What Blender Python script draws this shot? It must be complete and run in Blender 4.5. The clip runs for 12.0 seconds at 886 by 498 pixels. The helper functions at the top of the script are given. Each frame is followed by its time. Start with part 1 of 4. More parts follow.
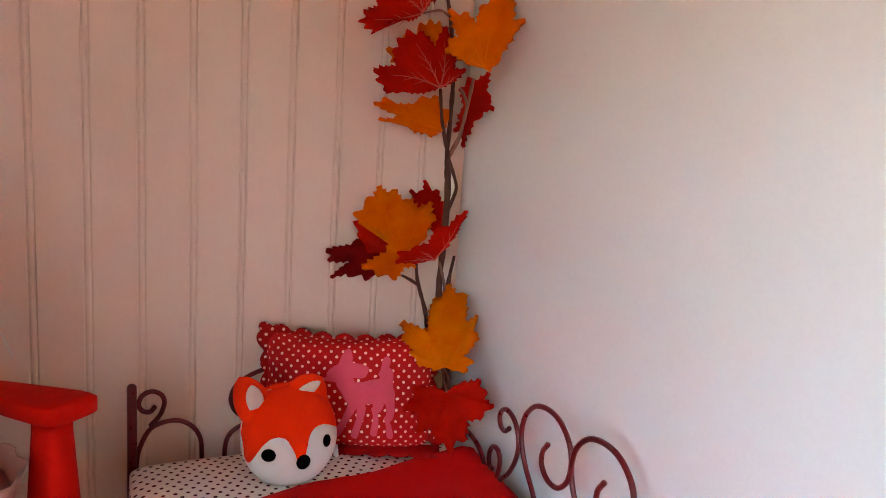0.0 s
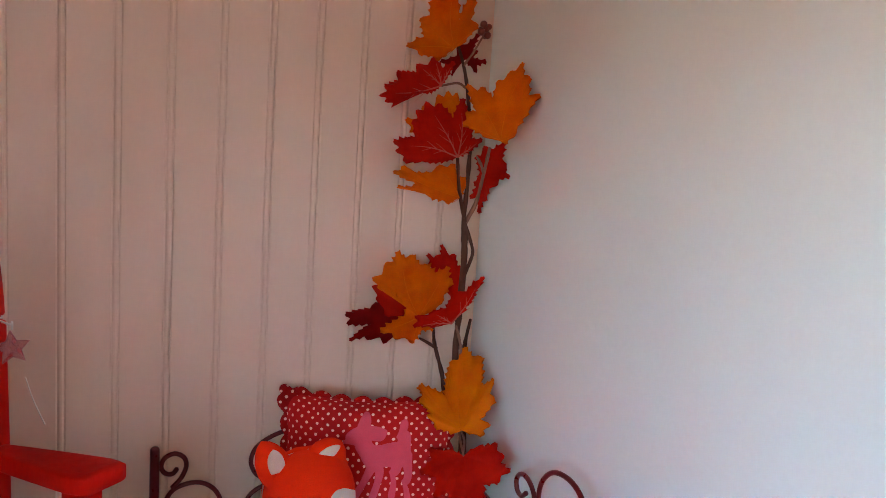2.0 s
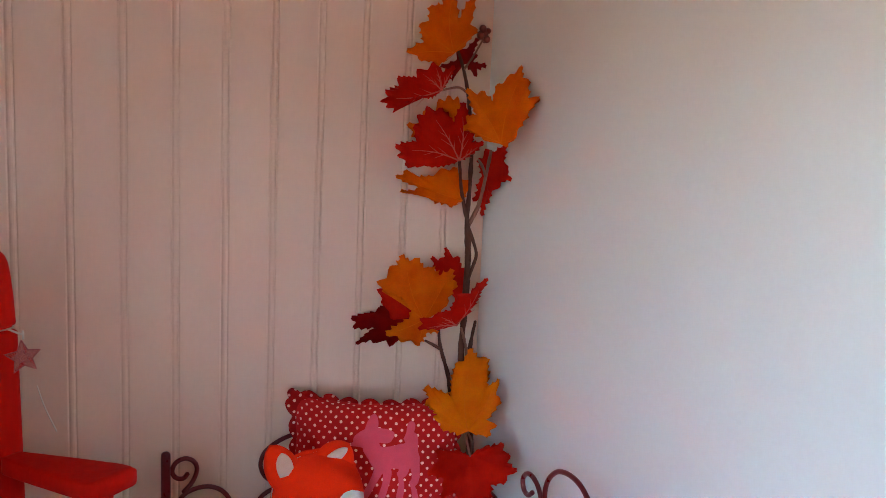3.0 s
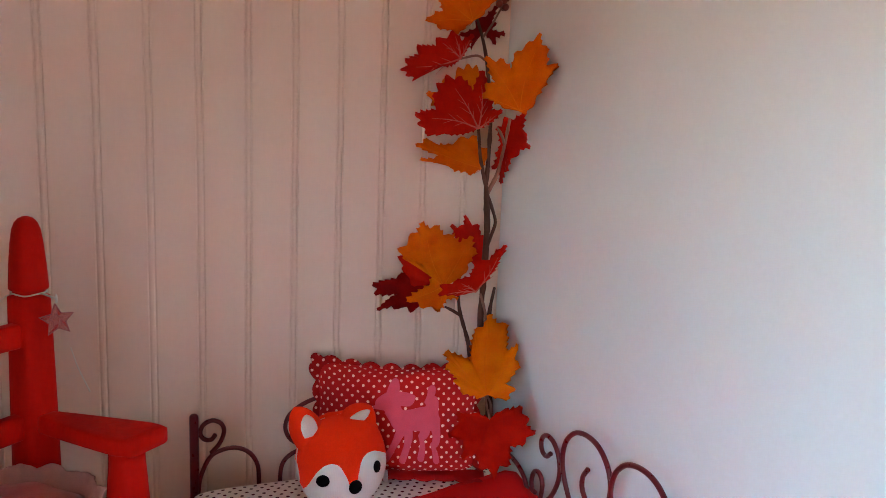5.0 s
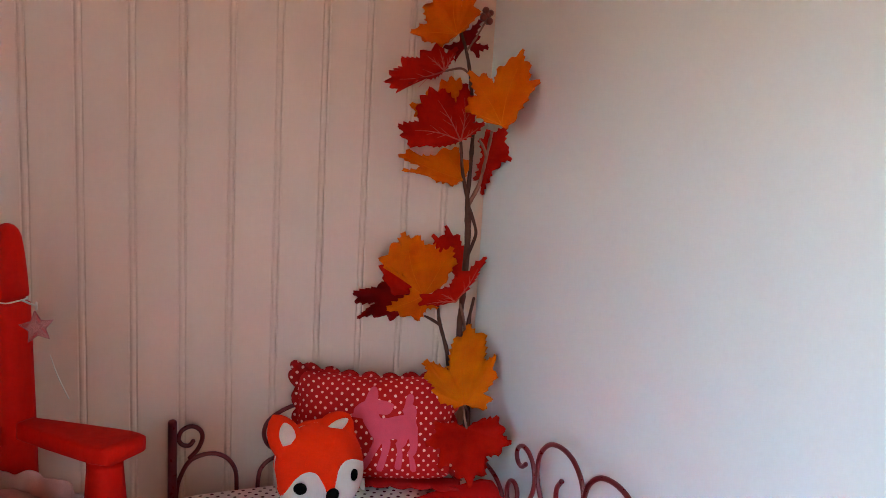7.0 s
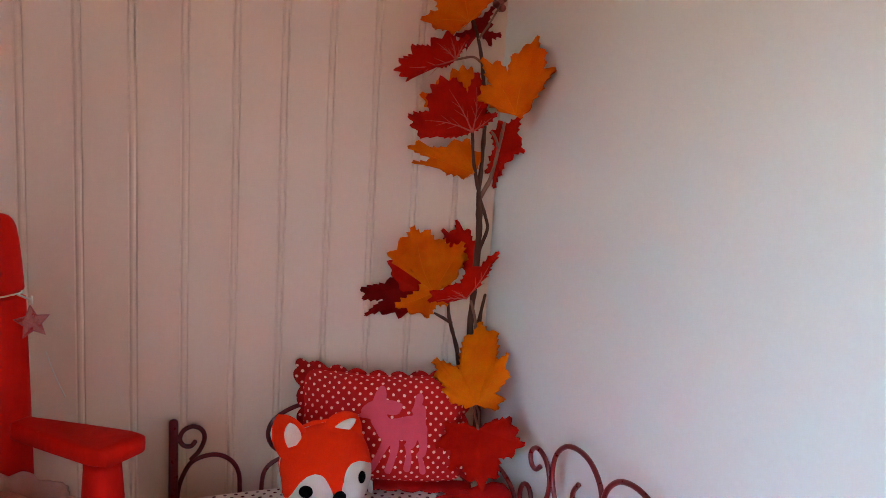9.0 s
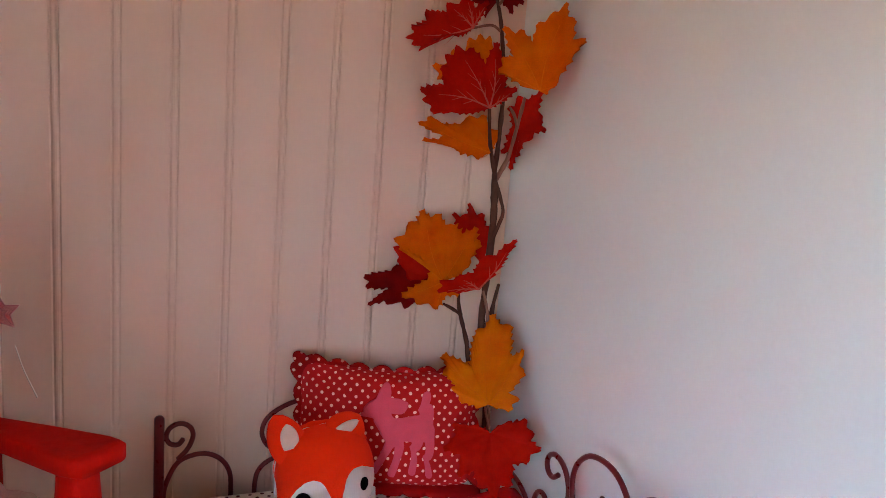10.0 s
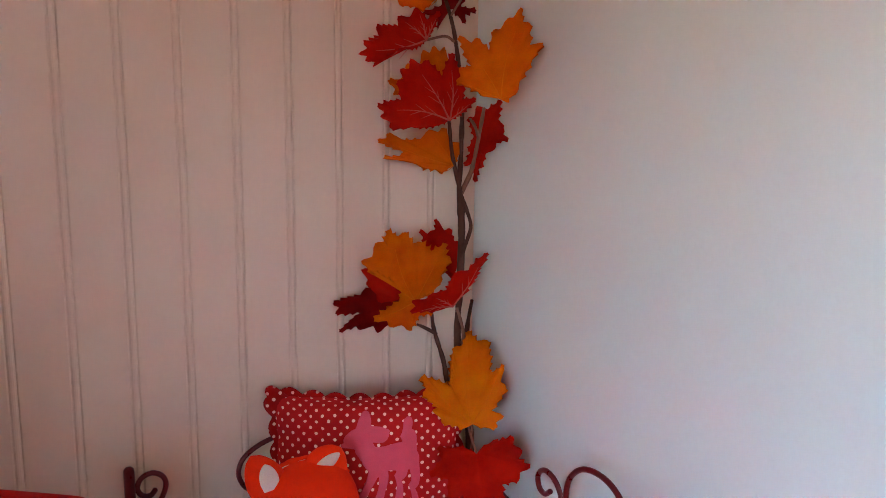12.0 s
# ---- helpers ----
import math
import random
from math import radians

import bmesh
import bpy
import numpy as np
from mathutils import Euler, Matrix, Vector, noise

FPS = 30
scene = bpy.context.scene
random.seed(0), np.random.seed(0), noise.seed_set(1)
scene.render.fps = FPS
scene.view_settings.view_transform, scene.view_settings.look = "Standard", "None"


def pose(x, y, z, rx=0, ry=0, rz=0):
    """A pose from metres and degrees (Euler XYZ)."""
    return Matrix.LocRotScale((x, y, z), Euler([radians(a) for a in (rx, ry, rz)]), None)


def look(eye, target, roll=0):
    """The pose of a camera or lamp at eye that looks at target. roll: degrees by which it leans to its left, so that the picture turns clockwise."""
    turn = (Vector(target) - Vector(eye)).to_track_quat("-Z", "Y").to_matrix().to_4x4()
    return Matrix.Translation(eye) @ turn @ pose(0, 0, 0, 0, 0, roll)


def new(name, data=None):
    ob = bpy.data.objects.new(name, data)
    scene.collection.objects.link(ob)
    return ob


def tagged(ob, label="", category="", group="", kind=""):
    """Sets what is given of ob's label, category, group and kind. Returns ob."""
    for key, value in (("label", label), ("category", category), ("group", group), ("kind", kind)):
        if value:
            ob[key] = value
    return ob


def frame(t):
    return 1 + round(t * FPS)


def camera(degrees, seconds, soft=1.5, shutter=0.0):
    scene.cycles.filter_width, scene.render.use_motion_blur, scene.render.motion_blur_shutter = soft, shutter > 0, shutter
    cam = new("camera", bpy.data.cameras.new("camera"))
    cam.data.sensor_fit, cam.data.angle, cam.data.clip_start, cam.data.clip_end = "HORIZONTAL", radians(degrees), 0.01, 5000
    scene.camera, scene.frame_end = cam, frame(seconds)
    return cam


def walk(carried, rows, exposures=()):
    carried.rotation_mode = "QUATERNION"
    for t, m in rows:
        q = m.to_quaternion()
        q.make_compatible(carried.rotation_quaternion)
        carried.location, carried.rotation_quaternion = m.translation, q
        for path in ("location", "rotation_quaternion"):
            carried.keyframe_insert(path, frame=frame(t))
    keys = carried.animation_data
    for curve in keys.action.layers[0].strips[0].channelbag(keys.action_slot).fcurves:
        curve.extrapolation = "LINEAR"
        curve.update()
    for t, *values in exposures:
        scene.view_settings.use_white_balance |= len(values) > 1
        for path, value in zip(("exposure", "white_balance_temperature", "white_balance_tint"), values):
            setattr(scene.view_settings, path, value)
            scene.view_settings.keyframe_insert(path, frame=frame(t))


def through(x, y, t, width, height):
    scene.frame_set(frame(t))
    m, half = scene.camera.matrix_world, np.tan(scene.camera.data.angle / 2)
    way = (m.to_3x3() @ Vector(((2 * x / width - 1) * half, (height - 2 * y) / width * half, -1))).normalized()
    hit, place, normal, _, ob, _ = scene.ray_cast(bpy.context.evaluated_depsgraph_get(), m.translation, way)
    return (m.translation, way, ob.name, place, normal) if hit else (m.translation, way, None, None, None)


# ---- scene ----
cam = camera(57.4, 12.0, soft=0.9)
PATH = [
    (0, (-0.757, -1.623, 0.956), (0.044, 0.173, 0.592), 3.7),
    (0.5, (-0.754, -1.616, 0.958), (0.05, 0.191, 0.661), 5.3),
    (1, (-0.765, -1.633, 0.984), (0.036, 0.178, 0.699), 4.1),
    (1.5, (-0.779, -1.638, 1.004), (0.015, 0.177, 0.73), 4.0),
    (2, (-0.789, -1.645, 1.009), (-0.007, 0.177, 0.744), 3.7),
    (2.5, (-0.784, -1.652, 1.014), (-0.004, 0.171, 0.755), 3.0),
    (4.3, (-0.781, -1.694, 1.016), (-0.084, 0.157, 0.715), 2.1),
    (4.5, (-0.793, -1.69, 1.009), (-0.093, 0.157, 0.693), 2.3),
    (5, (-0.792, -1.689, 1.003), (-0.079, 0.151, 0.676), 2.2),
    (5.5, (-0.805, -1.699, 1.026), (-0.071, 0.128, 0.675), 1.9),
    (6, (-0.816, -1.707, 1.036), (-0.073, 0.122, 0.71), 2.8),
    (6.5, (-0.808, -1.713, 1.031), (-0.057, 0.114, 0.719), 2.6),
    (7, (-0.793, -1.702, 1.033), (-0.041, 0.122, 0.702), 3.4),
    (8.8, (-0.777, -1.668, 1.014), (-0.04, 0.168, 0.723), 3.4),
    (9, (-0.787, -1.646, 1.009), (-0.041, 0.181, 0.681), 3.5),
    (9.5, (-0.766, -1.579, 0.993), (-0.028, 0.237, 0.594), 3.6),
    (10, (-0.771, -1.505, 1.008), (-0.008, 0.302, 0.617), 4.7),
    (10.5, (-0.788, -1.476, 0.984), (0.014, 0.321, 0.626), 3.0),
    (11, (-0.781, -1.442, 0.987), (0.067, 0.331, 0.618), 2.3),
    (11.5, (-0.779, -1.446, 0.989), (0.075, 0.328, 0.635), 1.8),
    (12, (-0.772, -1.458, 1.002), (0.085, 0.315, 0.655), 0.8),
]
EXPOSURES = [(0.0, 5.83, 7850, 13), (1.5, 5.70, 7150, 7), (2.5, 5.71, 6600, 3), (5.0, 5.75, 6750, 4), (8.0, 5.72, 6700, 3), (10.5, 5.70, 6950, 9), (12.0, 5.69, 6650, 5)]
walk(cam, [(t, look(eye, target, roll)) for t, eye, target, roll in PATH], EXPOSURES)

# ---- world and light ----
world = bpy.data.worlds.new("daylight")
scene.world = world
world.use_nodes = True
wn = world.node_tree.nodes
sky = wn.new("ShaderNodeTexSky")
sky.sky_type = "NISHITA"
sky.sun_disc = False
sky.sun_elevation = radians(44.7)
sky.sun_rotation = radians(45)
wn["Background"].inputs["Strength"].default_value = 0.15
world.node_tree.links.new(sky.outputs["Color"], wn["Background"].inputs["Color"])

sun_data = bpy.data.lights.new("sun", "SUN")
sun_data.energy, sun_data.angle, sun_data.color = 2.5, radians(0.6), (1.0, 0.95, 0.87)
sun = new("sun", sun_data)
sun.matrix_world = look((5.0, 5.0, 7.0), (0.0, 0.0, 0.0))

# ---- materials ----
def shader(name):
    m = bpy.data.materials.new(name)
    m.use_nodes = True
    return m, m.node_tree.nodes, m.node_tree.links, m.node_tree.nodes["Principled BSDF"]


def coords(n, links, scale=(1, 1, 1)):
    tc, mp = n.new("ShaderNodeTexCoord"), n.new("ShaderNodeMapping")
    mp.inputs["Scale"].default_value = scale
    links.new(tc.outputs["Object"], mp.inputs["Vector"])
    return mp.outputs["Vector"]


def noise_tex(n, links, vec, scale, detail=4.0, rough=0.55):
    t = n.new("ShaderNodeTexNoise")
    t.inputs["Scale"].default_value, t.inputs["Detail"].default_value = scale, detail
    t.inputs["Roughness"].default_value = rough
    links.new(vec, t.inputs["Vector"])
    return t.outputs["Fac"]


def mix_col(n, links, fac, a, b, blend="MIX"):
    m = n.new("ShaderNodeMix")
    m.data_type, m.blend_type = "RGBA", blend
    for sock, v in ((m.inputs[0], fac), (m.inputs[6], a), (m.inputs[7], b)):
        if isinstance(v, bpy.types.NodeSocket):
            links.new(v, sock)
        elif isinstance(v, (int, float)):
            sock.default_value = v
        else:
            sock.default_value = (*v, 1.0)
    return m.outputs[2]


def ramp(n, links, fac, lo, hi):
    r = n.new("ShaderNodeMapRange")
    r.inputs["From Min"].default_value, r.inputs["From Max"].default_value = lo, hi
    links.new(fac, r.inputs["Value"])
    return r.outputs["Result"]


def bump(n, links, b, height, strength, distance):
    node = n.new("ShaderNodeBump")
    node.inputs["Strength"].default_value, node.inputs["Distance"].default_value = strength, distance
    links.new(height, node.inputs["Height"])
    links.new(node.outputs["Normal"], b.inputs["Normal"])


def surface(name, a, b2, rough=0.5, big=6.0, fine=120.0, bump_strength=0.2, bump_dist=0.001,
            stretch=(1, 1, 1), coat=0.0, specular=0.5, through=0.0, rough_var=0.1, speckle=0.25):
    """Two-tone surface with broad mottling, fine grain, uneven gloss and fine relief."""
    m, n, links, b = shader(name)
    vec = coords(n, links, stretch)
    wide = ramp(n, links, noise_tex(n, links, vec, big, 5.0), 0.3, 0.7)
    grain = noise_tex(n, links, vec, fine, 3.0)
    col = mix_col(n, links, wide, a, b2)
    mid = tuple((p + q) * 0.5 for p, q in zip(a, b2))
    col = mix_col(n, links, speckle, col, mix_col(n, links, ramp(n, links, grain, 0.3, 0.7), tuple(c * 0.8 for c in mid), tuple(min(1, c * 1.18) for c in mid)))
    links.new(col, b.inputs["Base Color"])
    r = n.new("ShaderNodeMapRange")
    r.inputs["To Min"].default_value, r.inputs["To Max"].default_value = max(0.03, rough - rough_var), min(1, rough + rough_var)
    links.new(noise_tex(n, links, vec, big * 3.3, 4.0), r.inputs["Value"])
    links.new(r.outputs["Result"], b.inputs["Roughness"])
    b.inputs["Coat Weight"].default_value, b.inputs["Specular IOR Level"].default_value = coat, specular
    bump(n, links, b, grain, bump_strength, bump_dist)
    if through:
        thin, mixed = n.new("ShaderNodeBsdfTranslucent"), n.new("ShaderNodeMixShader")
        links.new(col, thin.inputs["Color"])
        mixed.inputs["Fac"].default_value = through
        links.new(b.outputs["BSDF"], mixed.inputs[1])
        links.new(thin.outputs["BSDF"], mixed.inputs[2])
        links.new(mixed.outputs["Shader"], n["Material Output"].inputs["Surface"])
    return m


def dotted(name, base, base2, dot, sx, sy, radius, weave=900.0, space="Object"):
    """Printed cotton: staggered round dots on a mottled woven ground."""
    m, n, links, b = shader(name)
    tc = n.new("ShaderNodeTexCoord")
    vec = tc.outputs[space]
    wob = n.new("ShaderNodeTexNoise")
    wob.inputs["Scale"].default_value = 45.0
    links.new(vec, wob.inputs["Vector"])
    sub = n.new("ShaderNodeVectorMath")
    sub.operation = "MULTIPLY_ADD"
    links.new(wob.outputs["Color"], sub.inputs[0])
    sub.inputs[1].default_value = (0.004, 0.004, 0.0)
    links.new(vec, sub.inputs[2])
    masks = []
    for shift in (0.0, 0.5):
        mp = n.new("ShaderNodeVectorMath")
        mp.operation = "MULTIPLY_ADD"
        links.new(sub.outputs[0], mp.inputs[0])
        mp.inputs[1].default_value = (1 / sx, 1 / sy, 0)
        mp.inputs[2].default_value = (shift, shift, 0)
        fr = n.new("ShaderNodeVectorMath")
        fr.operation = "FRACTION"
        links.new(mp.outputs[0], fr.inputs[0])
        cen = n.new("ShaderNodeVectorMath")
        cen.operation = "SUBTRACT"
        links.new(fr.outputs[0], cen.inputs[0])
        cen.inputs[1].default_value = (0.5, 0.5, 0)
        back = n.new("ShaderNodeVectorMath")
        back.operation = "MULTIPLY"
        links.new(cen.outputs[0], back.inputs[0])
        back.inputs[1].default_value = (sx, sy, 0)
        ln = n.new("ShaderNodeVectorMath")
        ln.operation = "LENGTH"
        links.new(back.outputs[0], ln.inputs[0])
        r = n.new("ShaderNodeMapRange")
        r.inputs["From Min"].default_value, r.inputs["From Max"].default_value = radius * 1.1, radius * 0.9
        links.new(ln.outputs["Value"], r.inputs["Value"])
        masks.append(r.outputs["Result"])
    mx = n.new("ShaderNodeMath")
    mx.operation = "MAXIMUM"
    links.new(masks[0], mx.inputs[0])
    links.new(masks[1], mx.inputs[1])
    fade = ramp(n, links, noise_tex(n, links, vec, 14.0), 0.3, 0.7)
    ground = mix_col(n, links, fade, base, base2)
    links.new(mix_col(n, links, mx.outputs[0], ground, dot), b.inputs["Base Color"])
    b.inputs["Roughness"].default_value, b.inputs["Specular IOR Level"].default_value = 0.85, 0.06
    bump(n, links, b, noise_tex(n, links, vec, weave, 2.0), 0.25, 0.0006)
    return m


def ribbed(name, a, b2, pitch=0.0042):
    """Soft cloth with fine upright ribs and a napped, slightly soiled ground."""
    m, n, links, b = shader(name)
    vec = coords(n, links)
    wave = n.new("ShaderNodeTexWave")
    wave.wave_type, wave.bands_direction = "BANDS", "X"
    wave.inputs["Scale"].default_value = 0.314 / pitch
    wave.inputs["Distortion"].default_value, wave.inputs["Detail"].default_value = 1.2, 2.0
    wave.inputs["Detail Scale"].default_value = 1.5
    links.new(vec, wave.inputs["Vector"])
    nap = noise_tex(n, links, vec, 700.0, 3.0)
    ground = mix_col(n, links, ramp(n, links, noise_tex(n, links, vec, 14.0), 0.3, 0.7), a, b2)
    links.new(mix_col(n, links, ramp(n, links, wave.outputs["Fac"], 0.0, 0.6), tuple(c * 0.975 for c in a), ground), b.inputs["Base Color"])
    b.inputs["Roughness"].default_value, b.inputs["Specular IOR Level"].default_value = 0.95, 0.1
    both = n.new("ShaderNodeMath")
    both.operation = "MULTIPLY_ADD"
    links.new(nap, both.inputs[0])
    both.inputs[1].default_value = 0.5
    links.new(wave.outputs["Fac"], both.inputs[2])
    bump(n, links, b, both.outputs[0], 0.2, 0.0008)
    return m


WALL_PAINT = surface("white_wall_paint", (0.82, 0.84, 0.83), (0.79, 0.81, 0.80), 0.20, 2.2, 160, 0.05, 0.0004, speckle=0.05, rough_var=0.04, specular=0.85)
# Warm tone of the light on the boards is put into this paint.
PANEL_PAINT = surface("warm_tinted_panel_paint", (0.80, 0.595, 0.492), (0.77, 0.565, 0.463), 0.30, 3.0, 140, 0.05, 0.0004, (1, 1, 0.4), speckle=0.05, rough_var=0.06)
# Unseen ceiling and floor, coloured warm so their bounce warms the walls.
CEILING_PAINT = surface("warm_bounce_ceiling", (0.70, 0.44, 0.23), (0.60, 0.36, 0.17), 0.5, 5.0, 60, 0.2, 0.001, (0.3, 4, 1))
FLOOR_WARM = surface("warm_bounce_floor", (0.48, 0.22, 0.11), (0.36, 0.16, 0.08), 0.45, 6.0, 90, 0.25, 0.001, (0.4, 5, 1))
HORIZON_RIM = surface("dark_horizon_rim", (0.05, 0.045, 0.022), (0.08, 0.06, 0.03), 0.9, 0.6, 30, 0.4, 0.02)
# Ground is unseen; its reddish colour is chosen to bounce warm light in.
WARM_GROUND = surface("warm_bounce_ground", (0.17, 0.11, 0.062), (0.13, 0.085, 0.047), 0.9, 0.8, 30, 0.4, 0.02)
RED_PAINT = surface("red_chair_paint", (0.67, 0.011, 0.006), (0.55, 0.008, 0.004), 0.55, 14.0, 95, 0.35, 0.0012, (1, 1, 0.35), specular=0.05)
BED_METAL = surface("maroon_enamel", (0.15, 0.004, 0.006), (0.105, 0.003, 0.005), 0.30, 20.0, 300, 0.12, 0.0004, coat=0.15, specular=0.4)
BARK = surface("branch_bark", (0.150, 0.056, 0.036), (0.065, 0.023, 0.015), 0.8, 40.0, 350, 0.6, 0.0015, (1, 1, 0.3), specular=0.12)
PALE_STEM = surface("pale_leaf_stalk", (0.36, 0.16, 0.11), (0.24, 0.10, 0.07), 0.75, 40.0, 350, 0.4, 0.001, specular=0.12)
LEAF_ORANGE = surface("orange_leaf_cloth", (0.93, 0.22, 0.003), (0.76, 0.105, 0.002), 0.62, 22.0, 500, 0.3, 0.0006, specular=0.06, through=0.48)
LEAF_YELLOW = surface("golden_leaf_cloth", (0.95, 0.30, 0.004), (0.84, 0.13, 0.003), 0.62, 18.0, 500, 0.3, 0.0006, specular=0.06, through=0.48)
LEAF_RED = surface("red_leaf_cloth", (0.76, 0.015, 0.004), (0.48, 0.007, 0.003), 0.6, 22.0, 500, 0.3, 0.0006, specular=0.06, through=0.48)
LEAF_DARK = surface("burgundy_leaf_cloth", (0.15, 0.003, 0.004), (0.34, 0.006, 0.005), 0.6, 20.0, 500, 0.3, 0.0006, specular=0.06, through=0.48)
VEIN_RED = surface("pale_red_vein", (0.74, 0.11, 0.07), (0.66, 0.07, 0.045), 0.6, 60.0, 500, 0.1, 0.0003)
VEIN_GOLD = surface("golden_vein", (0.94, 0.25, 0.005), (0.86, 0.17, 0.004), 0.7, 60.0, 500, 0.1, 0.0003, specular=0.05)
BERRY = surface("brown_berry", (0.24, 0.030, 0.014), (0.11, 0.016, 0.008), 0.45, 70.0, 400, 0.3, 0.0006)
FELT_RED = surface("red_felt", (0.74, 0.006, 0.004), (0.68, 0.005, 0.004), 0.92, 10.0, 700, 0.5, 0.0009, specular=0.15)
FOX_ORANGE = surface("orange_fleece", (0.95, 0.028, 0.002), (0.88, 0.022, 0.002), 0.95, 16.0, 520, 0.8, 0.0016, specular=0.15)
FOX_WHITE = ribbed("white_ribbed_fleece", (0.66, 0.60, 0.555), (0.61, 0.55, 0.505))
EAR_LINING = surface("pale_pink_fleece", (0.72, 0.52, 0.46), (0.64, 0.44, 0.38), 0.95, 30.0, 600, 0.6, 0.0012, specular=0.1)
FELT_BLACK = surface("black_felt", (0.002, 0.0017, 0.0018), (0.004, 0.003, 0.003), 0.9, 40.0, 700, 0.4, 0.0006, specular=0.05)
FELT_PINK = surface("pink_felt", (0.76, 0.085, 0.135), (0.68, 0.07, 0.115), 0.92, 40.0, 800, 0.5, 0.0008, specular=0.15)
TRIM_RED = dotted("dark_red_trim_cotton", (0.40, 0.009, 0.009), (0.33, 0.007, 0.007), (0.80, 0.42, 0.36), 0.0225, 0.0225, 0.0029)
HEM_RED = surface("red_hem_cotton", (0.42, 0.008, 0.008), (0.33, 0.006, 0.006), 0.85, 30.0, 700, 0.4, 0.0008, specular=0.06)
PILLOW_RED = dotted("red_polka_dot_cotton", (0.61, 0.016, 0.016), (0.52, 0.012, 0.012), (0.92, 0.52, 0.44), 0.0225, 0.0225, 0.0029, space="UV")
SHEET_DOTS = dotted("white_cotton_with_dark_dots", (0.86, 0.74, 0.69), (0.81, 0.69, 0.64), (0.09, 0.010, 0.015), 0.021, 0.030, 0.0036)
SATIN = surface("pale_pink_satin", (0.56, 0.23, 0.22), (0.46, 0.175, 0.17), 0.34, 18.0, 300, 0.3, 0.001, specular=0.15)
LACE = surface("sheer_pink_ruffle", (0.76, 0.48, 0.43), (0.62, 0.36, 0.32), 0.7, 20.0, 500, 0.4, 0.001, specular=0.15, through=0.4)
TAG_WHITE = surface("white_tape", (0.72, 0.68, 0.64), (0.62, 0.58, 0.54), 0.7, 60.0, 600, 0.2, 0.0004)
CORD = surface("white_cord", (0.74, 0.71, 0.67), (0.64, 0.61, 0.57), 0.8, 60.0, 700, 0.5, 0.0006)


def clear_pink():
    m, n, links, b = shader("clear_pink_plastic")
    b.inputs["Base Color"].default_value = (0.90, 0.42, 0.46, 1)
    b.inputs["Roughness"].default_value = 0.22
    b.inputs["Transmission Weight"].default_value = 0.85
    b.inputs["IOR"].default_value = 1.45
    vec = coords(n, links)
    bump(n, links, b, noise_tex(n, links, vec, 90.0), 0.3, 0.001)
    return m


PINK_PLASTIC = clear_pink()
STAR_EDGE = surface("dark_pink_plastic", (0.42, 0.11, 0.13), (0.34, 0.085, 0.10), 0.3, 40.0, 400, 0.1, 0.0003)


# ---- mesh helpers ----
def part(name, bm, material, parent, label="", smooth=True):
    me = bpy.data.meshes.new(name)
    bmesh.ops.recalc_face_normals(bm, faces=bm.faces)
    bm.to_mesh(me)
    bm.free()
    me.materials.append(material)
    if smooth:
        me.polygons.foreach_set("use_smooth", [True] * len(me.polygons))
    ob = new(name, me)
    if parent:
        ob.parent = parent
    if label:
        ob["label"] = label
    return ob


def thing(name, label, category, place=None, group=""):
    ob = new(name)
    ob.empty_display_size = 0.05
    if place is not None:
        ob.matrix_basis = place
    return tagged(ob, label, category, group)


def box(bm, lo, hi, bevel=0.0):
    made = bmesh.ops.create_cube(bm, size=1.0)["verts"]
    for v in made:
        v.co = Vector([(lo[i] + hi[i]) / 2 + v.co[i] * (hi[i] - lo[i]) for i in range(3)])
    if bevel:
        edges = list({e for v in made for e in v.link_edges})
        bmesh.ops.bevel(bm, geom=edges, offset=bevel, segments=3, profile=0.6, affect="EDGES")
    return bm


def structure(name, lo, hi, material, label, bevel=0.0):
    ob = part(name, box(bmesh.new(), lo, hi, bevel), material, None, smooth=False)
    return tagged(ob, label, name.split("_")[0], kind="structure")


def spline(points, steps=8):
    """A smooth line through the points."""
    p = [Vector(q) for q in points]
    p = [p[0] * 2 - p[1]] + p + [p[-1] * 2 - p[-2]]
    out = []
    for i in range(1, len(p) - 2):
        a, b, c, d = p[i - 1:i + 3]
        for k in range(steps):
            s = k / steps
            out.append(0.5 * (2 * b + (c - a) * s + (2 * a - 5 * b + 4 * c - d) * s * s + (3 * b - a - 3 * c + d) * s ** 3))
    out.append(p[-2].copy())
    return out


def tube(bm, line, radius, sides=10, knots=0.0):
    """A round bar along a line; radius: one number, or one from start to end."""
    r0, r1 = radius if isinstance(radius, tuple) else (radius, radius)
    rings, side = [], None
    for i, c in enumerate(line):
        d = (line[min(i + 1, len(line) - 1)] - line[max(i - 1, 0)]).normalized()
        if side is None:
            side = d.orthogonal().normalized()
        side = (side - d * side.dot(d)).normalized()
        other = d.cross(side)
        r = r0 + (r1 - r0) * i / (len(line) - 1)
        if knots:
            r *= 1 + knots * noise.noise(c * 60)
        rings.append([bm.verts.new(c + r * (side * math.cos(a) + other * math.sin(a)))
                      for a in (2 * math.pi * k / sides for k in range(sides))])
    for a, b in zip(rings, rings[1:]):
        for k in range(sides):
            bm.faces.new((a[k], a[(k + 1) % sides], b[(k + 1) % sides], b[k]))
    for ring, c, s in ((rings[0], line[0], -1), (rings[-1], line[-1], 1)):
        d = (line[1] - line[0]) if s < 0 else (line[-1] - line[-2])
        tip = bm.verts.new(c + d.normalized() * s * (r0 if s < 0 else r1) * 0.6)
        for k in range(sides):
            bm.faces.new((ring[k], ring[(k + 1) % sides], tip))
    return bm


